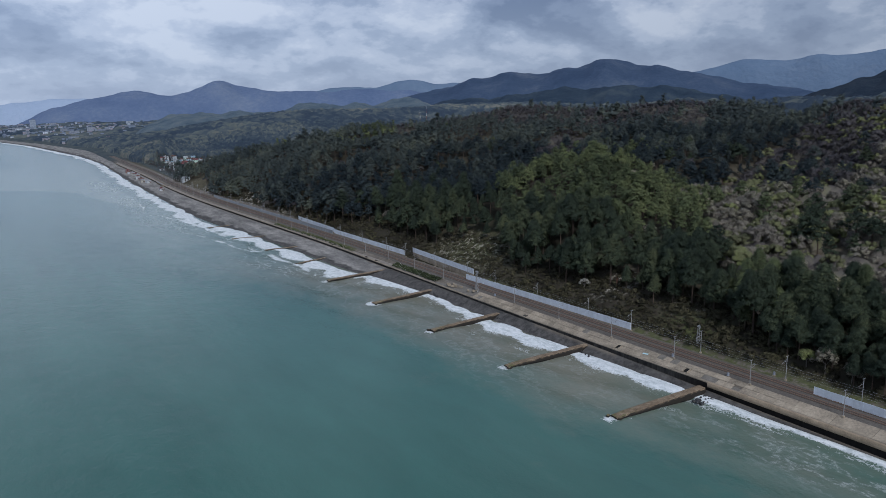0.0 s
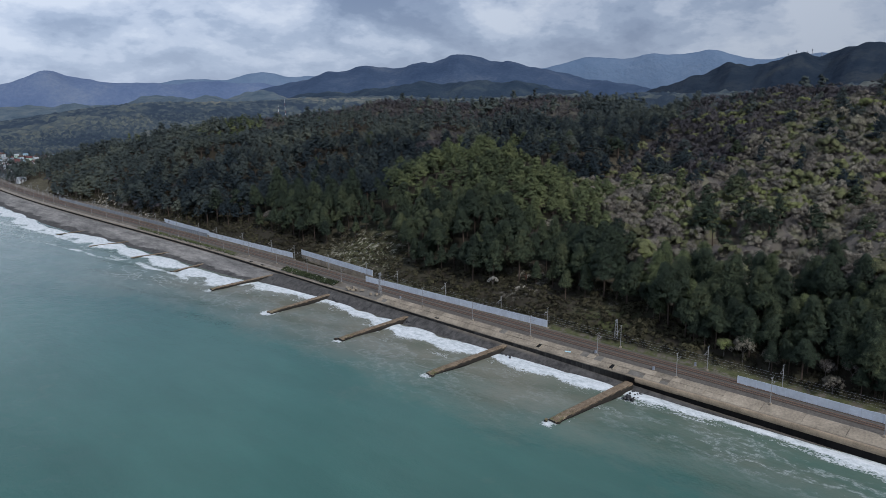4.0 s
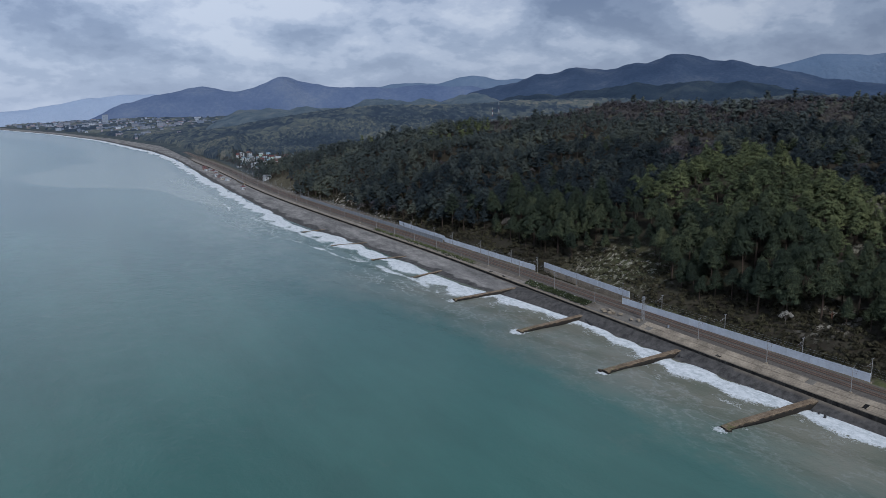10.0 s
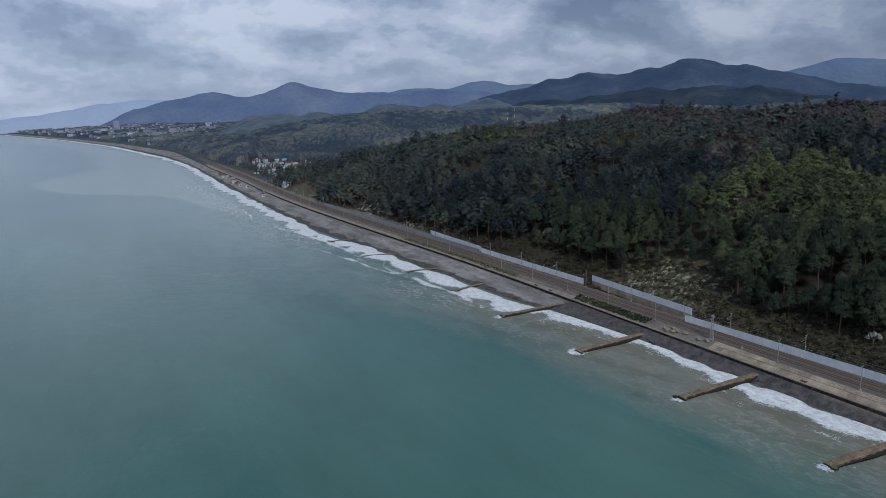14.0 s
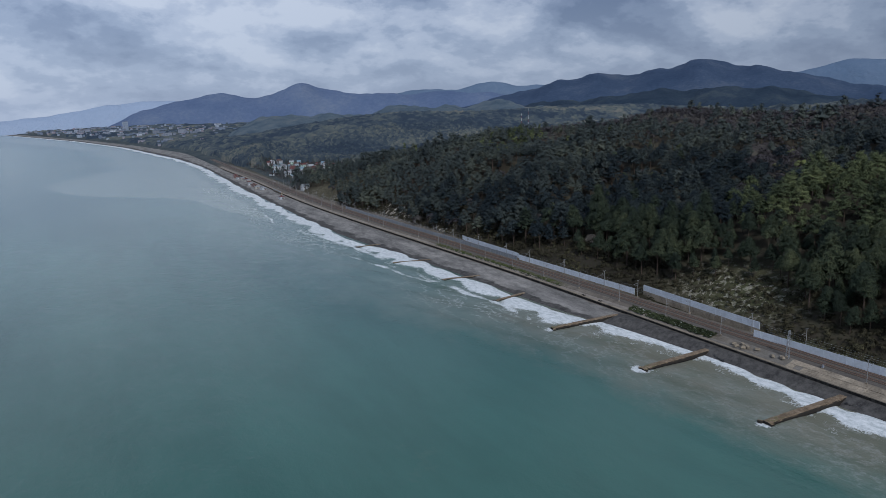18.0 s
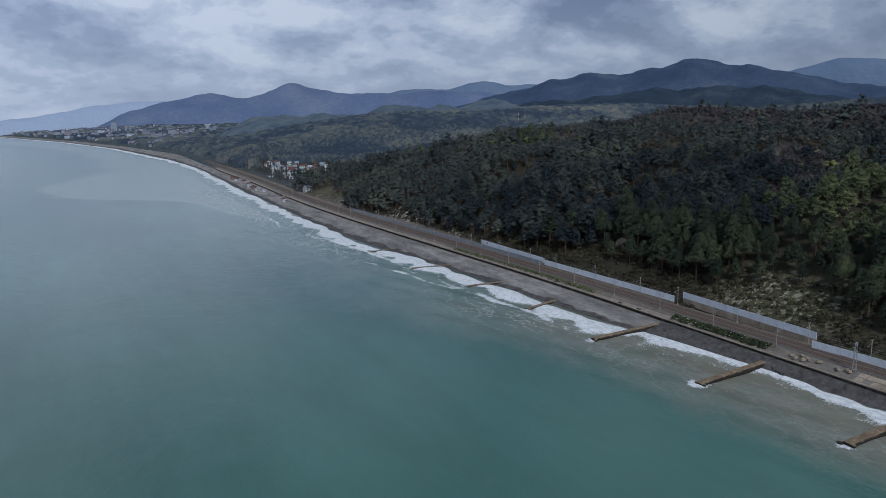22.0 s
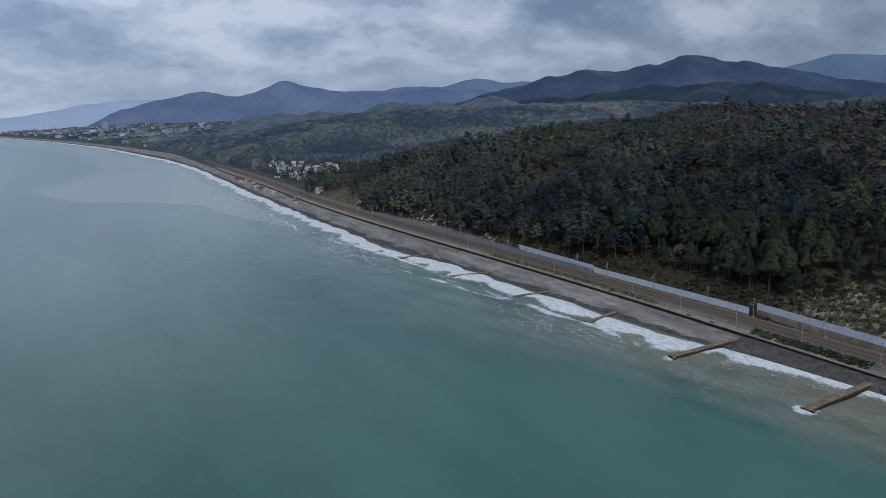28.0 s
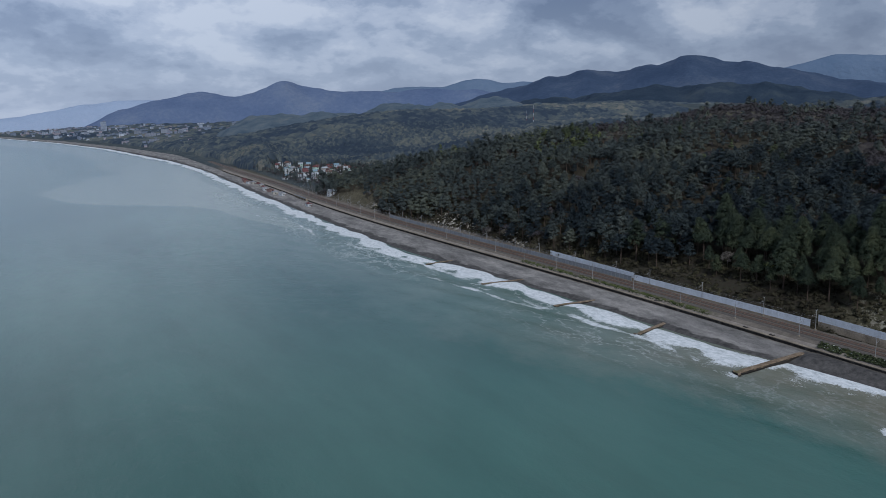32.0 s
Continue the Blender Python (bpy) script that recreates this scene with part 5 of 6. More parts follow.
    for xs, ys, mt, top in ((np.arange(56, 206, 1.9), np.arange(-70, 196, 1.9), M_BARE_CANOPY, 6.4), (np.arange(200, 340, 1.9), np.arange(-70, 82, 1.9), M_BARE_CANOPY, 6.4), (np.arange(200, 340, 1.9), np.arange(74, 196, 1.9), M_MAUVE_CANOPY, 6.4), (np.arange(84, 500, 2.6), np.arange(220, 760, 2.6), M_MAUVE_CANOPY, 4.0)):
        canopy(xs, ys, leafless, mt, "soft grey-brown crowns of leafless spring woodland", 1.0, top, 3.2)
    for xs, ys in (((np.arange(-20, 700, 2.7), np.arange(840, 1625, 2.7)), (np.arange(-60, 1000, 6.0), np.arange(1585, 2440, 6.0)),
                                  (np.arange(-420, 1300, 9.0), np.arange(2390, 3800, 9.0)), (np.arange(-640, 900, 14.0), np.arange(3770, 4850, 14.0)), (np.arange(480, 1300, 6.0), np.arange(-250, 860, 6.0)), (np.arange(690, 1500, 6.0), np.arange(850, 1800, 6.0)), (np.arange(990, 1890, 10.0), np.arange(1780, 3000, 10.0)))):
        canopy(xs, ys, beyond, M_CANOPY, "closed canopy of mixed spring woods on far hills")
    # low shrubs on the bank above the track
    def bank(x, y):
        u = x - TRACK(y)
        return (u > 11) * (u < 40) * np.where(np.abs(y - 208) < 26, 0.42, 0.95) * sstep(-1.2, -0.3, wobble(x, y, 8, 1))
    p = scatter(41, 42000, 2, 60, -140, 690, 1.55, bank)
    bush = [clump_bush(100 + i) for i in range(5)]
    ob = new("shrubs", forest_mesh("shrubs", bush, with_z(p, 0.35, 1.35, 42), [M_TWIG, M_SHRUB], 43))
    tagged(ob, "low brown-green shrubs on the bank above the track", "shrubs", kind="stuff")


def canopy(xs, ys, density, mat, label, low=1.5, tallest=10.5, wide=2.6):
    """The closed canopy of far woods: crown beside crown, each a rounded bump of its own height and shade."""
    X, Y = np.meshgrid(xs, ys)
    cell = wide * (xs[1] - xs[0])
    gx, gy = np.floor(X / cell), np.floor(Y / cell)

    def chance(a, b, k):
        v = np.sin(a * 127.1 + b * 311.7 + k * 74.7) * 43758.5453
        return v - np.floor(v)
    best, tint, tall = np.full(X.shape, 9.0), np.zeros(X.shape), np.zeros(X.shape)
    for i in (-1, 0, 1):
        for j in (-1, 0, 1):
            a, b = gx + i, gy + j
            dist = np.hypot(X / cell - a - chance(a, b, 1), Y / cell - b - chance(a, b, 2)) / (0.75 + 0.5 * chance(a, b, 5))
            near = dist < best
            best, tint, tall = np.where(near, dist, best), np.where(near, chance(a, b, 3), tint), np.where(near, chance(a, b, 4), tall)
    crown = np.sqrt(np.clip(1 - best ** 2 * 2.4, 0.0, 1))
    h = low + crown * (tallest - low) * (0.55 + 0.45 * tall)
    h = h + np.random.RandomState(len(xs)).normal(0, 0.09 * tallest, X.shape) * crown
    rim = np.minimum(np.minimum(X - xs[0], xs[-1] - X), np.minimum(Y - ys[0], ys[-1] - Y)) / (xs[1] - xs[0])
    h = -3 + (h + 3) * sstep(0, 3, rim)
    Z = ground_z(X, Y) + np.where(density(X, Y) > 0.45, h, -3.0)
    k = len(xs)
    idx = np.arange(X.size).reshape(X.shape)
    f = np.stack([idx[:-1, :-1], idx[:-1, 1:], idx[1:, 1:], idx[1:, :-1]], -1).reshape(-1, 4)
    keep = (density(X, Y) > 0.45).ravel()[f].any(axis=1)
    me = mesh_of("woodland_canopy", np.stack([X, Y, Z], -1).reshape(-1, 3), f[keep], mat, True)
    me.attributes.new("tint", "FLOAT", "POINT").data.foreach_set("value", tint.ravel().astype(np.float32))
    tagged(new("woodland_canopy", me), label, "forest", kind="stuff")


def bare_canopy_material(name, *stops):
    k = Mat(name, 0.95, 0.03)
    f = k.math("ADD", k.math("MULTIPLY", k.attr("tint"), 0.5), k.math("ADD", k.math("MULTIPLY", k.noise(0.03, 4, 0.6), 0.45), k.math("MULTIPLY", k.noise(2.2, 4, 0.7), 0.35)))
    k.color(k.ramp(f, *zip((0.34, 0.58, 0.78, 0.95), stops)))
    k.bump(k.noise(1.6, 5, 0.75), 1.0, 0.9)
    return k.mat


M_BARE_CANOPY = bare_canopy_material("leafless crowns", (0.090, 0.078, 0.078), (0.150, 0.134, 0.121), (0.190, 0.176, 0.139), (0.200, 0.205, 0.108))
# mauve-brown crowns, with cloud shade darkened into the colour
M_MAUVE_CANOPY = bare_canopy_material("mauve-brown crowns", (0.056, 0.050, 0.052), (0.080, 0.073, 0.070), (0.110, 0.102, 0.086), (0.130, 0.128, 0.085))


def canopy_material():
    k = Mat("far canopy in painted haze", 0.9, 0.05)
    # the blue-grey stops paint distance haze into the far crowns
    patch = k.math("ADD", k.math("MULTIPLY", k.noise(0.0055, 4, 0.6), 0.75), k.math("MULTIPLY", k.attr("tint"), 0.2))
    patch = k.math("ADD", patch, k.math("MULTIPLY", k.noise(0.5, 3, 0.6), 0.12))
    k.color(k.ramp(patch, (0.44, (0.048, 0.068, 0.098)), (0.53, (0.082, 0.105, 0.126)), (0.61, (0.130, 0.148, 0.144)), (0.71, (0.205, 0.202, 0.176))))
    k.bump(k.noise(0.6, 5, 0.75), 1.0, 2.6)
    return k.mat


M_CANOPY = canopy_material()


def clump_bush(seed):
    rng = np.random.RandomState(seed)
    cs = np.concatenate([rng.normal(0, 0.55, (5, 2)), rng.uniform(0.3, 1.0, (5, 1)), rng.uniform(0.5, 0.8, (5, 1))], 1)
    return tube_np((0, 0, -0.3), (0, 0, 0.8), 0.05, 0.03, 3), clump_cards(rng, cs, 14, 0.62, 0.8)


build_trees()


# ---------------------------------------------------------------- village, beach huts, town
def paint(name, c):
    return plain(name, c, 0.75, 0.12, 0.6)


WALLS = [paint("white plaster", (0.50, 0.52, 0.54)), paint("cream plaster", (0.42, 0.40, 0.36)), paint("pale green plaster", (0.42, 0.55, 0.48)), paint("pale blue plaster", (0.42, 0.50, 0.56)),
         paint("terracotta plaster", (0.25, 0.16, 0.14))]
ROOFS = [paint("maroon roof", (0.145, 0.058, 0.058)), paint("grey roof sheets", (0.30, 0.31, 0.33)), paint("blue roof sheets", (0.22, 0.33, 0.41)), paint("rust roof", (0.14, 0.085, 0.072)),
         paint("pale metal roof", (0.40, 0.43, 0.46))]
M_PANE = plain("dark window glass", (0.03, 0.035, 0.045), 0.15, 0.1, 2, 0.5)


# distance haze is mixed into the town's walls, roofs and panes as blue-grey
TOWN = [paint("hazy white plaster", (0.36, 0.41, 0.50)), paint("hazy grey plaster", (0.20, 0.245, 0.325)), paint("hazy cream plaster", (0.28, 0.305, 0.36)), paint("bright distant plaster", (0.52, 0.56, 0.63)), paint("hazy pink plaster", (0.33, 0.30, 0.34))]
TOWN_ROOFS = [paint("hazy roof", (0.17, 0.20, 0.265)), paint("hazy red roof", (0.24, 0.20, 0.235)), paint("hazy dark roof", (0.13, 0.165, 0.225))]
M_TOWN_PANE = plain("hazy window glass", (0.16, 0.20, 0.275), 0.3, 0.1, 2, 0.4)


def house_parts(h, w, d, storeys, wall, roof, flat=False, chimney=True):
    """Walls, a gabled or flat roof with eaves, windows row by row, a door."""
    e = storeys * 2.9
    part("wall", Geo().box((0, 0, e / 2 - 0.6), (w, d, e + 1.2)).mesh("wall", wall), h)
    g = Geo()
    if flat:
        g.box((0, 0, e + 0.15), (w + 0.5, d + 0.5, 0.3)).box((0, 0, e + 0.9), (w * 0.25, d * 0.3, 1.2))
    else:
        r, o = d * 0.33, 0.5
        a, b = w / 2 + o, d / 2 + o
        for s in (-1, 1):
            g.quad((-a, s * b, e - 0.15), (a, s * b, e - 0.15), (a, 0, e + r), (-a, 0, e + r))
            g.quad((-a, s * b, e + 0.05), (a, s * b, e + 0.05), (a, 0, e + r + 0.2), (-a, 0, e + r + 0.2))
            g.quad((-a, s * b, e - 0.15), (a, s * b, e - 0.15), (a, s * b, e + 0.05), (-a, s * b, e + 0.05))
        for s in (-1, 1):
            g.quad((s * w / 2, -d / 2, e), (s * w / 2, d / 2, e), (s * w / 2, 0.05, e + r), (s * w / 2, -0.05, e + r))
    rf = part("roof", g.mesh("roof", roof), h)
    if not flat and chimney:
        part("chimney", Geo().box((w * 0.2, d * 0.12, e + d * 0.33), (0.6, 0.6, 1.6)).mesh("chimney", WALLS[4]), rf)
    win = Geo().box((0, 0, 0), (1.1, 0.12, 1.3)).mesh("window", M_PANE)
    win2 = Geo().box((0, 0, 0), (0.12, 1.1, 1.3)).mesh("window", M_PANE)
    for k in range(storeys):
        n = max(1, int(w / 3))
        for i in range(n):
            x = -w / 2 + (i + 0.5) * w / n
            for s in (-1, 1):
                part("window", win, h, m=pose(x, s * (d / 2 + 0.01), 1.5 + k * 2.9))
        for s in (-1, 1):
            part("window", win2, h, m=pose(s * (w / 2 + 0.01), 0, 1.5 + k * 2.9))
    part("door", Geo().box((w * 0.3, -d / 2 - 0.02, 1.0), (1.0, 0.1, 2.0)).mesh("door", ROOFS[3]), h)


def build_village():
    rng = random.Random(21)
    made, tries = [], 0
    words = ("white", "cream", "pale green", "pale blue", "terracotta")
    roofs = ("maroon", "grey", "blue", "rust-red", "pale metal")
    while len(made) < 58 and tries < 3000:
        tries += 1
        s, t = rng.random(), rng.random()
        s, t = s * 1.35 - 0.2, t * 0.58
        x = 34 + 60 * s + 78 * t + rng.uniform(-5, 5)
        y = 925 + 400 * t + 40 * (1 - s) + rng.uniform(-12, 12)
        if any(abs(x - a) < 9.5 and abs(y - b) < 11 for a, b in made) or x < float(TRACK(y)) + 22:
            continue
        made.append((x, y))
        i, j = rng.choice((0, 0, 0, 0, 1, 2, 3, 4)), rng.choice((0, 0, 0, 1, 3, 3, 4, 4)) if rng.random() < 0.9 else 2
        st = rng.choice((1, 1, 2, 2, 2, 3))
        h = thing("house", (x, y, float(ground_z(x, y))), f"{words[i]} village house with a {roofs[j]} roof", "house", "houses of the village", rng.uniform(-0.5, 0.5) + rng.choice((0, 1.57)))
        house_parts(h, rng.uniform(6, 9), rng.uniform(5, 7), st, WALLS[i], ROOFS[j], rng.random() < 0.2)
    # gardens: dark trees between the houses
    p = scatter(61, 2600, 26, 190, 900, 1230, 6.0, lambda x, y: (x > TRACK(y) + 17) * 0.9)
    far_off = np.array([min(math.hypot(x - a, y - b) for a, b in made) for x, y in p])
    p = p[far_off > 6.2]
    half = len(p) // 2
    g = np.random.RandomState(62)
    for nm, q, shapes, mats, lab in (("garden_pines", p[:half], [pine_shape(150 + i, 6, 4, 1.0, h=11, limbs=0) for i in range(4)], [M_TRUNK, M_HAZEPINE], "dark pines between the village houses"),
                                     ("garden_trees", p[half:], [broad_shape(160 + i, 8, 4, 0.8, h=8, limbs=0) for i in range(4)], [M_TWIG, M_MAUVE], "leafless garden trees between the village houses")):
        q = np.concatenate([q, ground_z(q[:, 0], q[:, 1])[:, None], g.uniform(0.6, 1.05, (len(q), 1))], 1)
        tagged(new(nm, forest_mesh(nm, shapes, q, mats, 63)), lab, "trees", kind="stuff")
    h = thing("house", (17.5, 815, 6.4), "white two-storey house standing beside the railway", "house", rz=0.1)
    house_parts(h, 8, 8, 2, WALLS[0], ROOFS[4])
    # huts and awnings on the beach
    for k in range(11):
        y = 905 + k * 21 + rng.uniform(-5, 5)
        x = float(WALL(y)) - 5 - rng.uniform(0, 7)
        i = rng.choice((0, 1, 1, 4))
        h = thing("beach_hut", (x, y, float(ground_z(x, y))), "small beach hut with a flat awning roof", "hut", "huts on the beach", rng.uniform(-0.15, 0.15))
        house_parts(h, rng.uniform(4, 6.5), rng.uniform(8, 13), 1, WALLS[i], ROOFS[rng.choice((0, 1, 1, 3))], True)
    h = thing("beach_hut", (float(WALL(790)) - 9, 790, float(ground_z(float(WALL(790)) - 9, 790))), "white and red kiosk on the pebble beach", "hut", "huts on the beach")
    house_parts(h, 4.5, 9, 1, WALLS[0], ROOFS[0], True)


def build_bridge():
    """Low railway bridge over the stream by the village: piers, deck edge, parapet and openings filled with painted
    shade.
    """
    y0 = 846.0
    b = thing("railway_bridge", (float(WALL(y0)) + 0.4, y0, 0), "low concrete railway bridge with dark openings above the beach", "bridge", rz=heading(y0, WALL))
    part("deck_edge", Geo().box((-1.0, 0, 5.0), (2.4, 46, 0.8)).mesh("deck_edge", M_CONC), b)
    part("parapet", Geo().box((-2.0, 0, 5.9), (0.25, 46, 1.0)).mesh("parapet", M_GREY), b)
    # solid near-black blocks paint the shade between the piers
    shade = plain("painted shade under the bridge", (0.012, 0.012, 0.013), 0.95, 0.3, 1)
    for k in range(5):
        part("pier", Geo().box((-1.0, -22 + k * 11, 2.3), (2.0, 1.6, 4.8)).mesh("pier", M_CONC), b)
    for k in range(4):
        part("opening", Geo().box((-0.35, -16.5 + k * 11, 2.2), (0.9, 9.4, 4.6)).mesh("opening", shade), b)


def build_town():
    rng = random.Random(33)
    made, tries = [], 0
    win = Geo().box((0, 0, 0), (2.2, 0.2, 1.7)).mesh("window", M_TOWN_PANE)
    while len(made) < 330 and tries < 12000:
        tries += 1
        y = rng.uniform(2250, 4500)
        u = rng.uniform(24, 700) * (0.35 + 0.65 * rng.random())
        x = float(TRACK(y)) + u
        if rng.random() > 0.3 + 0.7 * (y > 2700) or any(abs(x - a) < 22 and abs(y - b) < 30 for a, b in made):
            continue
        made.append((x, y))
        z = float(ground_z(x, y))
        big = rng.random() < 0.2
        w, d, st = (rng.uniform(14, 30), 10, rng.choice((3, 4, 4, 5))) if big else (rng.uniform(7, 11), rng.uniform(6, 9), rng.choice((2, 2, 3)))
        i = rng.choice((0, 0, 1, 1, 2, 2, 3, 4))
        b = thing("apartment_block" if big else "town_house", (x, y, z), "pale apartment block in the distant town" if big else "pale house in the distant town", "building", "buildings of the town", rng.uniform(-0.5, 0.5))
        e = st * 2.9
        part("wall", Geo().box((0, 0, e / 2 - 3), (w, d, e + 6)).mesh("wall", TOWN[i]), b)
        if big:
            part("roof", Geo().box((0, 0, e + 0.3), (w + 0.8, d + 0.8, 0.6)).box((w * 0.2, 0, e + 1.4), (4, 4, 2)).mesh("roof", TOWN_ROOFS[0]), b)
            for k in range(st):
                for n in range(int(w / 9)):
                    part("window", win, b, m=pose(-w / 2 + 4.5 + n * 9, -d / 2 - 0.05, 1.6 + k * 2.9))
        else:
            g, o, r = Geo(), 0.5, d * 0.33
            for s in (-1, 1):
                g.quad((-w / 2 - o, s * (d / 2 + o), e - 0.2), (w / 2 + o, s * (d / 2 + o), e - 0.2), (w / 2 + o, 0, e + r), (-w / 2 - o, 0, e + r))
                g.quad((s * w / 2, -d / 2, e), (s * w / 2, d / 2, e), (s * w / 2, 0.05, e + r), (s * w / 2, -0.05, e + r))
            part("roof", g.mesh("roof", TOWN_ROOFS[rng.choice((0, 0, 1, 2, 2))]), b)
    x, y = 20, 3750
    z = float(ground_z(x, y))
    t = thing("tower_block", (x, y, z), "tall pale tower block above the distant town", "building", rz=-0.1)
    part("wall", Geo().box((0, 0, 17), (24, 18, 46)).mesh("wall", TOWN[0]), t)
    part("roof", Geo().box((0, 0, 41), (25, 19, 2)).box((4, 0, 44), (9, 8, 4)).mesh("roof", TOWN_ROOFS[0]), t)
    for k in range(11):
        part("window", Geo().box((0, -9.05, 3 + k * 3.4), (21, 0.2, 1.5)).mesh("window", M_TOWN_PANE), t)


# ---------------------------------------------------------------- small things by the line
def boulder(seed):
    bm = bmesh.new()
    bmesh.ops.create_icosphere(bm, subdivisions=2, radius=1)
    rng = random.Random(seed)
    k = [rng.uniform(0.6, 1.1) for _ in range(3)]
    for v in bm.verts:
        f = 1 + 0.35 * noise.noise(v.co * 1.3 + Vector((seed, 0, 0)))
        v.co = Vector((v.co.x * k[0], v.co.y * k[1], v.co.z * k[2] * 0.8)) * f
    me = bpy.data.meshes.new("boulder")
    bm.to_mesh(me)
    bm.free()
    me.materials.append(M_BOULDER)
    return me


def build_small():
    rng = random.Random(13)
    rocks = [boulder(i) for i in range(5)]

    def rock(x, y, z, s, label="wet dark boulder in the surf"):
        ob = new("boulder", rng.choice(rocks))
        ob.matrix_world = pose(x, y, z, rng.uniform(-20, 20), rng.uniform(-20, 20), rng.uniform(0, 360)) @ Matrix.Diagonal((s, s, s, 1))
        tagged(ob, label, "boulder", "boulders by the groynes")
    for i in range(26):
        rock(rng.uniform(-8.5, 0.5), 10.2 - abs(rng.gauss(0, 2.2)), rng.uniform(0.2, 0.7), rng.uniform(0.35, 0.85))
    stubs = []
    for i in range(4):
        g = Geo().tube((0, 0, -0.9), (0.05 * i - 0.08, 0.06, 0.75), 0.42, 0.34, 7)
        stubs.append(g.tube((0.05 * i - 0.08, 0.06, 0.75), (0.1, 0.12 - 0.06 * i, 1.15), 0.34, 0.13, 7).mesh("pile", M_BOULDER))
    for x0, y0, x1, y1, n in ((-5.2, 122.4, -3.8, 117.6, 6), (-5.4, 178.6, -7.4, 172.0, 7), (-5.5, 186.4, -6.0, 188.6, 2), (-6, 234.5, -8, 230.6, 4), (-5.5, 66, -6.3, 61, 3)):
        for i in range(n):
            t = i / (n - 1)
            ob = new("pile_stub", stubs[(i * 3 + n) % 4])
            k = rng.uniform(0.75, 1.2)
            ob.matrix_world = pose(x0 + (x1 - x0) * t + rng.uniform(-0.3, 0.3), y0 + (y1 - y0) * t + rng.uniform(-0.25, 0.25), 0.45, rng.uniform(-8, 8), rng.uniform(-8, 8), rng.uniform(0, 360)) @ Matrix.Diagonal((k, k, k, 1))
            tagged(ob, "dark broken pile stub standing in the surf", "pile", "pile stubs beside the groynes")
    # signal boxes, cabinets and a lattice mast beside the track
    for y, o in ((31.5, -5.2), (-0.5, 7.6), (8.0, -5.6), (139, -5.4), (96, 5.9)):
        c = thing("relay_cabinet", (float(TRACK(y)) + o, y, 6.15), "small pale grey relay cabinet beside the track", "cabinet", "cabinets by the track", heading(y))
        part("body", Geo().box((0, 0, 0.65), (0.7, 0.5, 1.1)).mesh("body", TOWN[2]), c)
        part("lid", Geo().box((0, 0, 1.24), (0.82, 0.62, 0.08)).mesh("lid", M_GREY), c)
        part("base", Geo().box((0, 0, 0.05), (1.0, 0.8, 0.3)).mesh("base", M_CONC), c)
    for x, y, lean in ((4.6, 152.5, 0.0), (25.0, 34.0, 0.0)):
        m = thing("lattice_mast", (x, y, float(ground_z(x, y)) - 0.2), "grey lattice steel mast beside the track", "mast", rz=0.3)
        legs = [(-0.6, -0.6), (0.6, -0.6), (0.6, 0.6), (-0.6, 0.6)]
        H = 10.5 if y > 100 else 7.5
        part("head", Geo().box((0, 0, H + 0.2), (1.6, 0.6, 0.5)).box((0.9, 0, H - 0.6), (0.5, 0.5, 0.9)).mesh("head", M_STEEL), m)
        for a, b in legs:
            part("leg", Geo().tube((a, b, 0), (a * 0.4 + lean * 3, b * 0.4, H), 0.07, 0.05, 5).mesh("leg", M_STEEL), m)
        for k in range(6):
            for i in range(4):
                p, q = legs[i], legs[(i + 1) % 4]
                f0, f1 = 1 - 0.1 * k, 1 - 0.1 * (k + 1)
                z0, z1 = H * k / 6, H * (k + 1) / 6
                part("brace", Geo().tube((p[0] * f0 + lean * 3 * k / 6, p[1] * f0, z0), (q[0] * f1 + lean * 3 * (k + 1) / 6, q[1] * f1, z1), 0.035, n=4).mesh("brace", M_STEEL), m)
    # antennas on the dark ridge and a radio mast on the hill behind
    for x, y, z0, H in ((800, 1503, 0, 44), (786, 1512, 0, 32)):
        m = thing("radio_mast", (x, y, float(ground_z(x, y))), "thin red and white radio mast on a wooded hill", "mast", "radio masts")
        for k in range(5):
            part("section", Geo().tube((0, 0, H * k / 5), (0, 0, H * (k + 1) / 5), 0.9 - 0.13 * k, 0.9 - 0.13 * (k + 1), 6).mesh("section", ROOFS[0] if k % 2 else WALLS[0]), m)


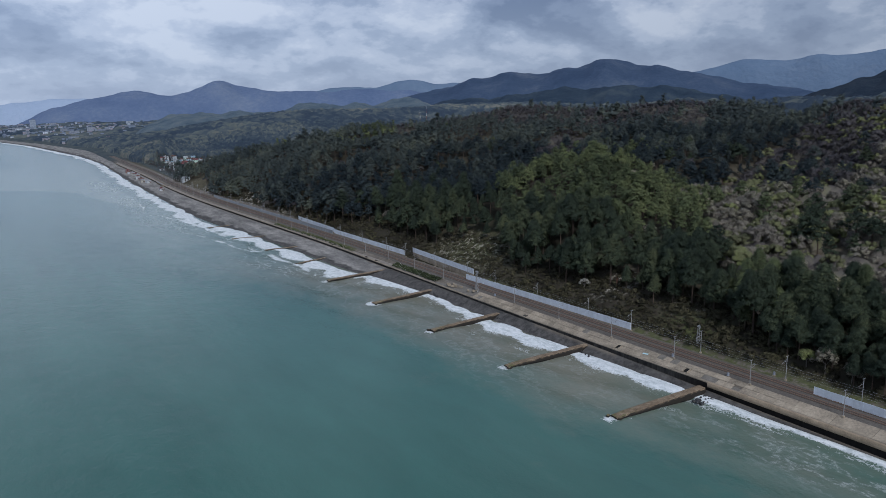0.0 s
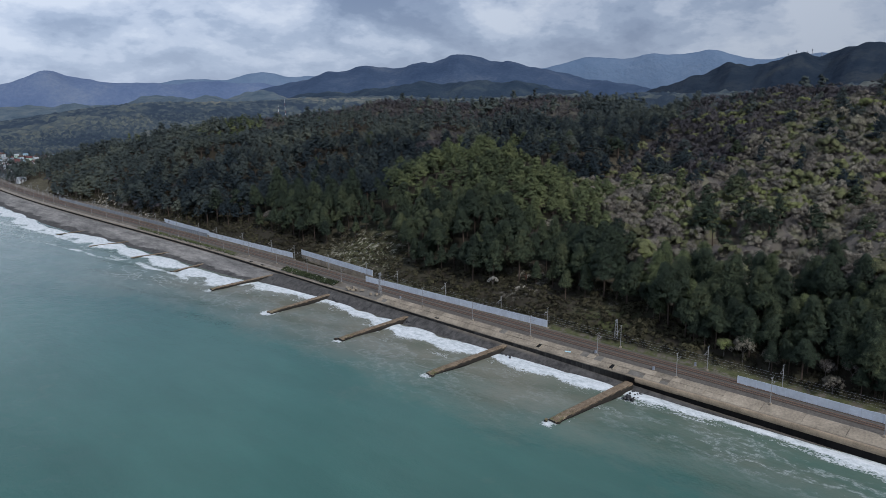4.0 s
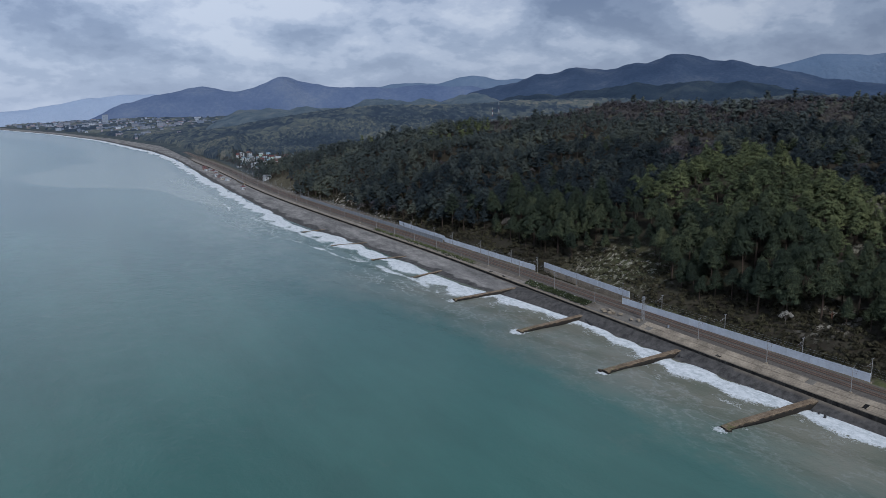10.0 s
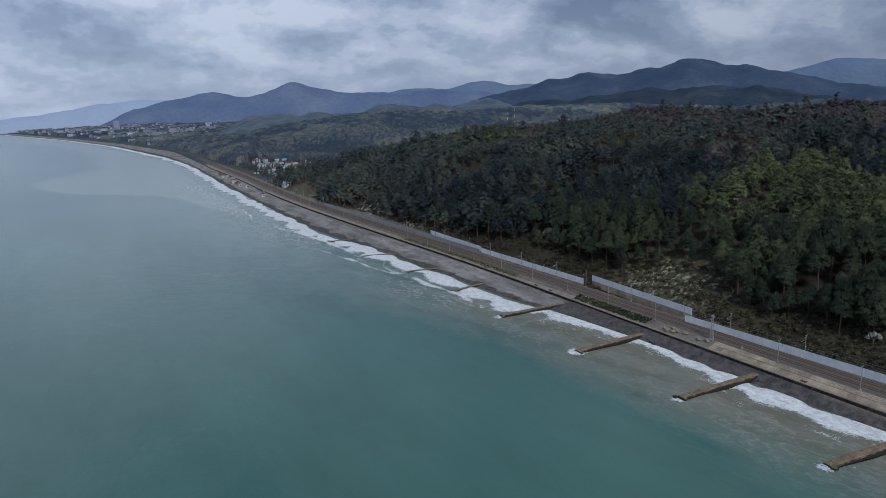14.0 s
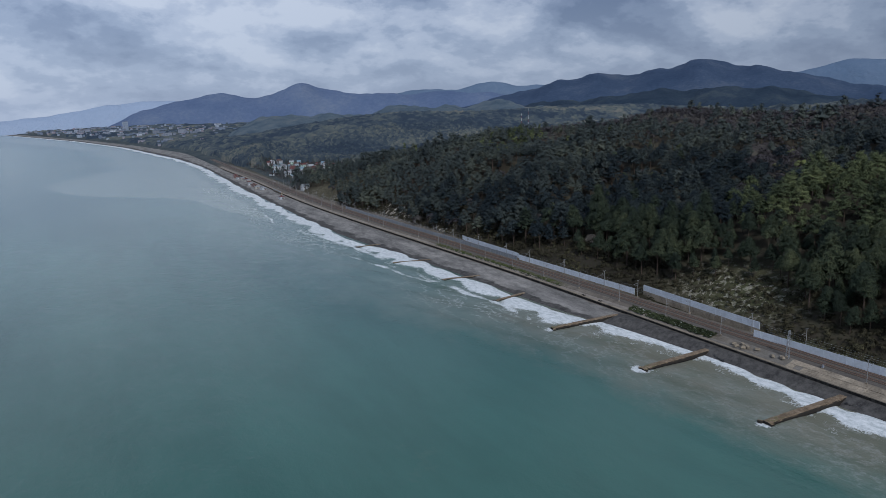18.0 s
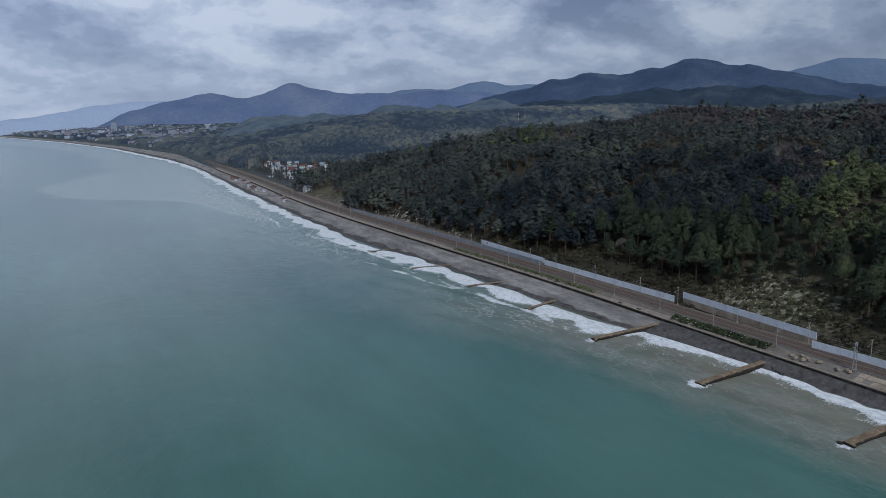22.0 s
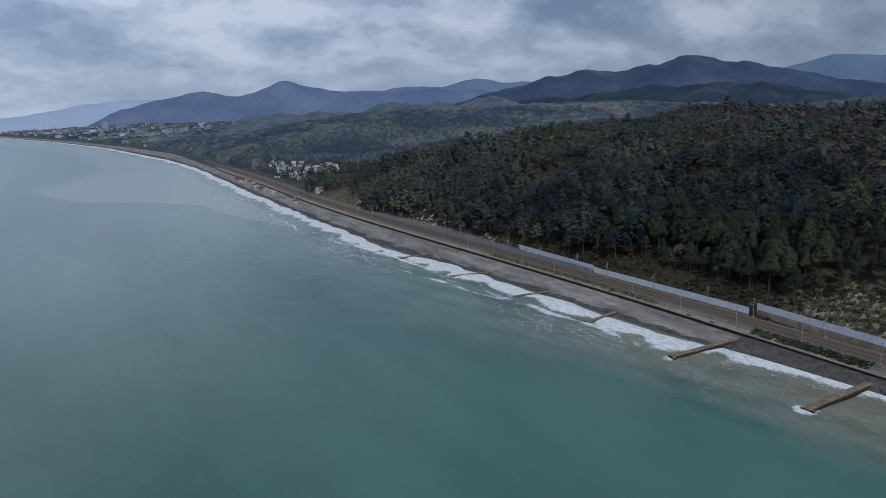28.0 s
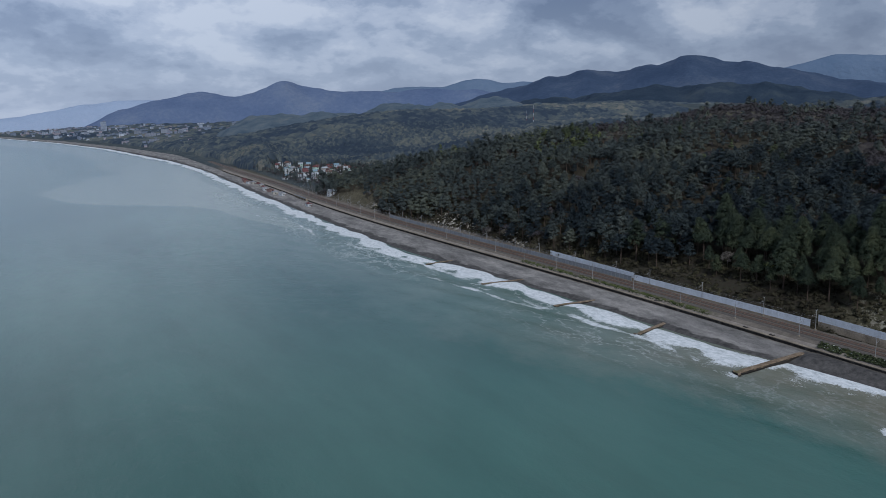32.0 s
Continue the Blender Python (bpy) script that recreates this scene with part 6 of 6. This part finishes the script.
def build_strip():
    """Weeds with white flowers between wall and track, loose blocks and the twin-leg mast by the ramp."""
    rng = np.random.RandomState(51)
    n = 480
    y = rng.uniform(186, 236, n)
    x = WALL(y) + rng.uniform(1.6, 5.4, n)
    p = np.stack([x, y, 4.45 + (x - WALL(y)) * 0.29, rng.uniform(0.25, 0.62, n)], 1)
    bush = [clump_bush(130 + i) for i in range(4)]
    weed = foliage("green weeds", (0.030, 0.038, 0.022), (0.065, 0.080, 0.042), (0.115, 0.132, 0.070), 0.3)
    tagged(new("weeds", forest_mesh("weeds", bush, p, [M_TWIG, weed], 52)), "green weeds between the sea wall and the track", "weeds", kind="stuff")
    bloom = foliage("white blossom", (0.40, 0.42, 0.38), (0.60, 0.62, 0.58), (0.72, 0.73, 0.70), 0.3)
    q = p[rng.uniform(0, 1, n) < 0.16].copy()
    q[:, 2] += 0.35
    q[:, 3] *= 0.5
    tagged(new("blossom", forest_mesh("blossom", bush, q, [M_TWIG, bloom], 53)), "white flowering bushes between the sea wall and the track", "bushes", kind="stuff")
    n = 700
    y = rng.uniform(289, 432, n)
    x = WALL(y) + rng.uniform(1.3, 4.0, n)
    p = np.stack([x, y, 4.4 + (x - WALL(y)) * 0.28, rng.uniform(0.14, 0.3, n)], 1)
    lawn = foliage("rough green grass", (0.022, 0.034, 0.012), (0.048, 0.068, 0.024), (0.085, 0.105, 0.040), 0.3)
    tagged(new("grass", forest_mesh("grass", bush, p, [M_TWIG, lawn], 54)), "strip of rough green grass beside the track", "grass", kind="stuff")
    r = random.Random(17)
    blk = Geo().box((0, 0, 0.35), (1.9, 1.1, 0.8), 0, 0.93).mesh("concrete_block", M_CONC)
    for i in range(9):
        yy = r.uniform(152, 176)
        xx = float(WALL(yy)) + r.uniform(1.6, 4.6)
        ob = new("concrete_block", blk)
        ob.matrix_world = pose(xx, yy, 4.7 + (xx - float(WALL(yy))) * 0.29, r.uniform(-8, 8), r.uniform(-12, 12), r.uniform(0, 180))
        tagged(ob, "loose broken concrete block on the embankment", "block", "loose blocks by the ramp")


def build_ridge_masts():
    for a, h in ((71.2, 16), (71.7, 24), (72.4, 20), (72.7, 26), (73.3, 14)):
        x, y = EYE[0] + 2300 * math.sin(radians(a)), EYE[1] + 2300 * math.cos(radians(a))
        m = thing("radio_mast", (x, y, 178), "tiny dark aerial mast on the far ridge", "mast", "aerials on the ridge")
        part("pole", Geo().tube((0, 0, 0), (0, 0, h + 8), 0.8, 0.4, 6).mesh("pole", M_STEEL), m)
        part("array", Geo().box((0, 0, h + 4), (3.0, 3.0, 2.5)).mesh("array", M_STEEL), m)


def build_bank():
    """A pale flowering tree and a rust-brown snag between the pines above the fence."""
    x, y = 33, 105
    wood, crown = broad_shape(203, 9, 30, 0.4, h=6.0, limbs=9, slim=0.3)
    t = thing("blossom_tree", (x, y, float(ground_z(x, y))), "small pale flowering tree on the bank above the fence", "tree")
    part("trunk", mesh_of("trunk", *wood, M_TWIG), t)
    part("crown", crown_mesh(*crown, foliage("pale blossom", (0.22, 0.21, 0.19), (0.36, 0.34, 0.30), (0.46, 0.44, 0.40), single=True, cover=0.5)), t)
    rust = plain("rust-brown dead wood", (0.15, 0.075, 0.048), 0.9, 0.35, 1.5)
    x, y = 40, 91
    t = thing("dead_tree", (x, y, float(ground_z(x, y))), "rust-brown dead trunk standing below the pines", "tree")
    part("trunk", Geo().tube((0, 0, -0.5), (0.3, 0.2, 4.0), 0.5, 0.22, 7).mesh("trunk", rust, True), t)
    for k in range(5):
        a = 2.4 * k
        part("branch", Geo().tube((0.1, 0, 2.4 + 0.4 * k), (1.1 * math.cos(a), 1.1 * math.sin(a), 3.4 + 0.5 * k), 0.12, 0.04, 5).mesh("branch", rust), t)


build_bank()
build_ridge_masts()
build_strip()
build_village()
build_bridge()
build_town()
build_small()
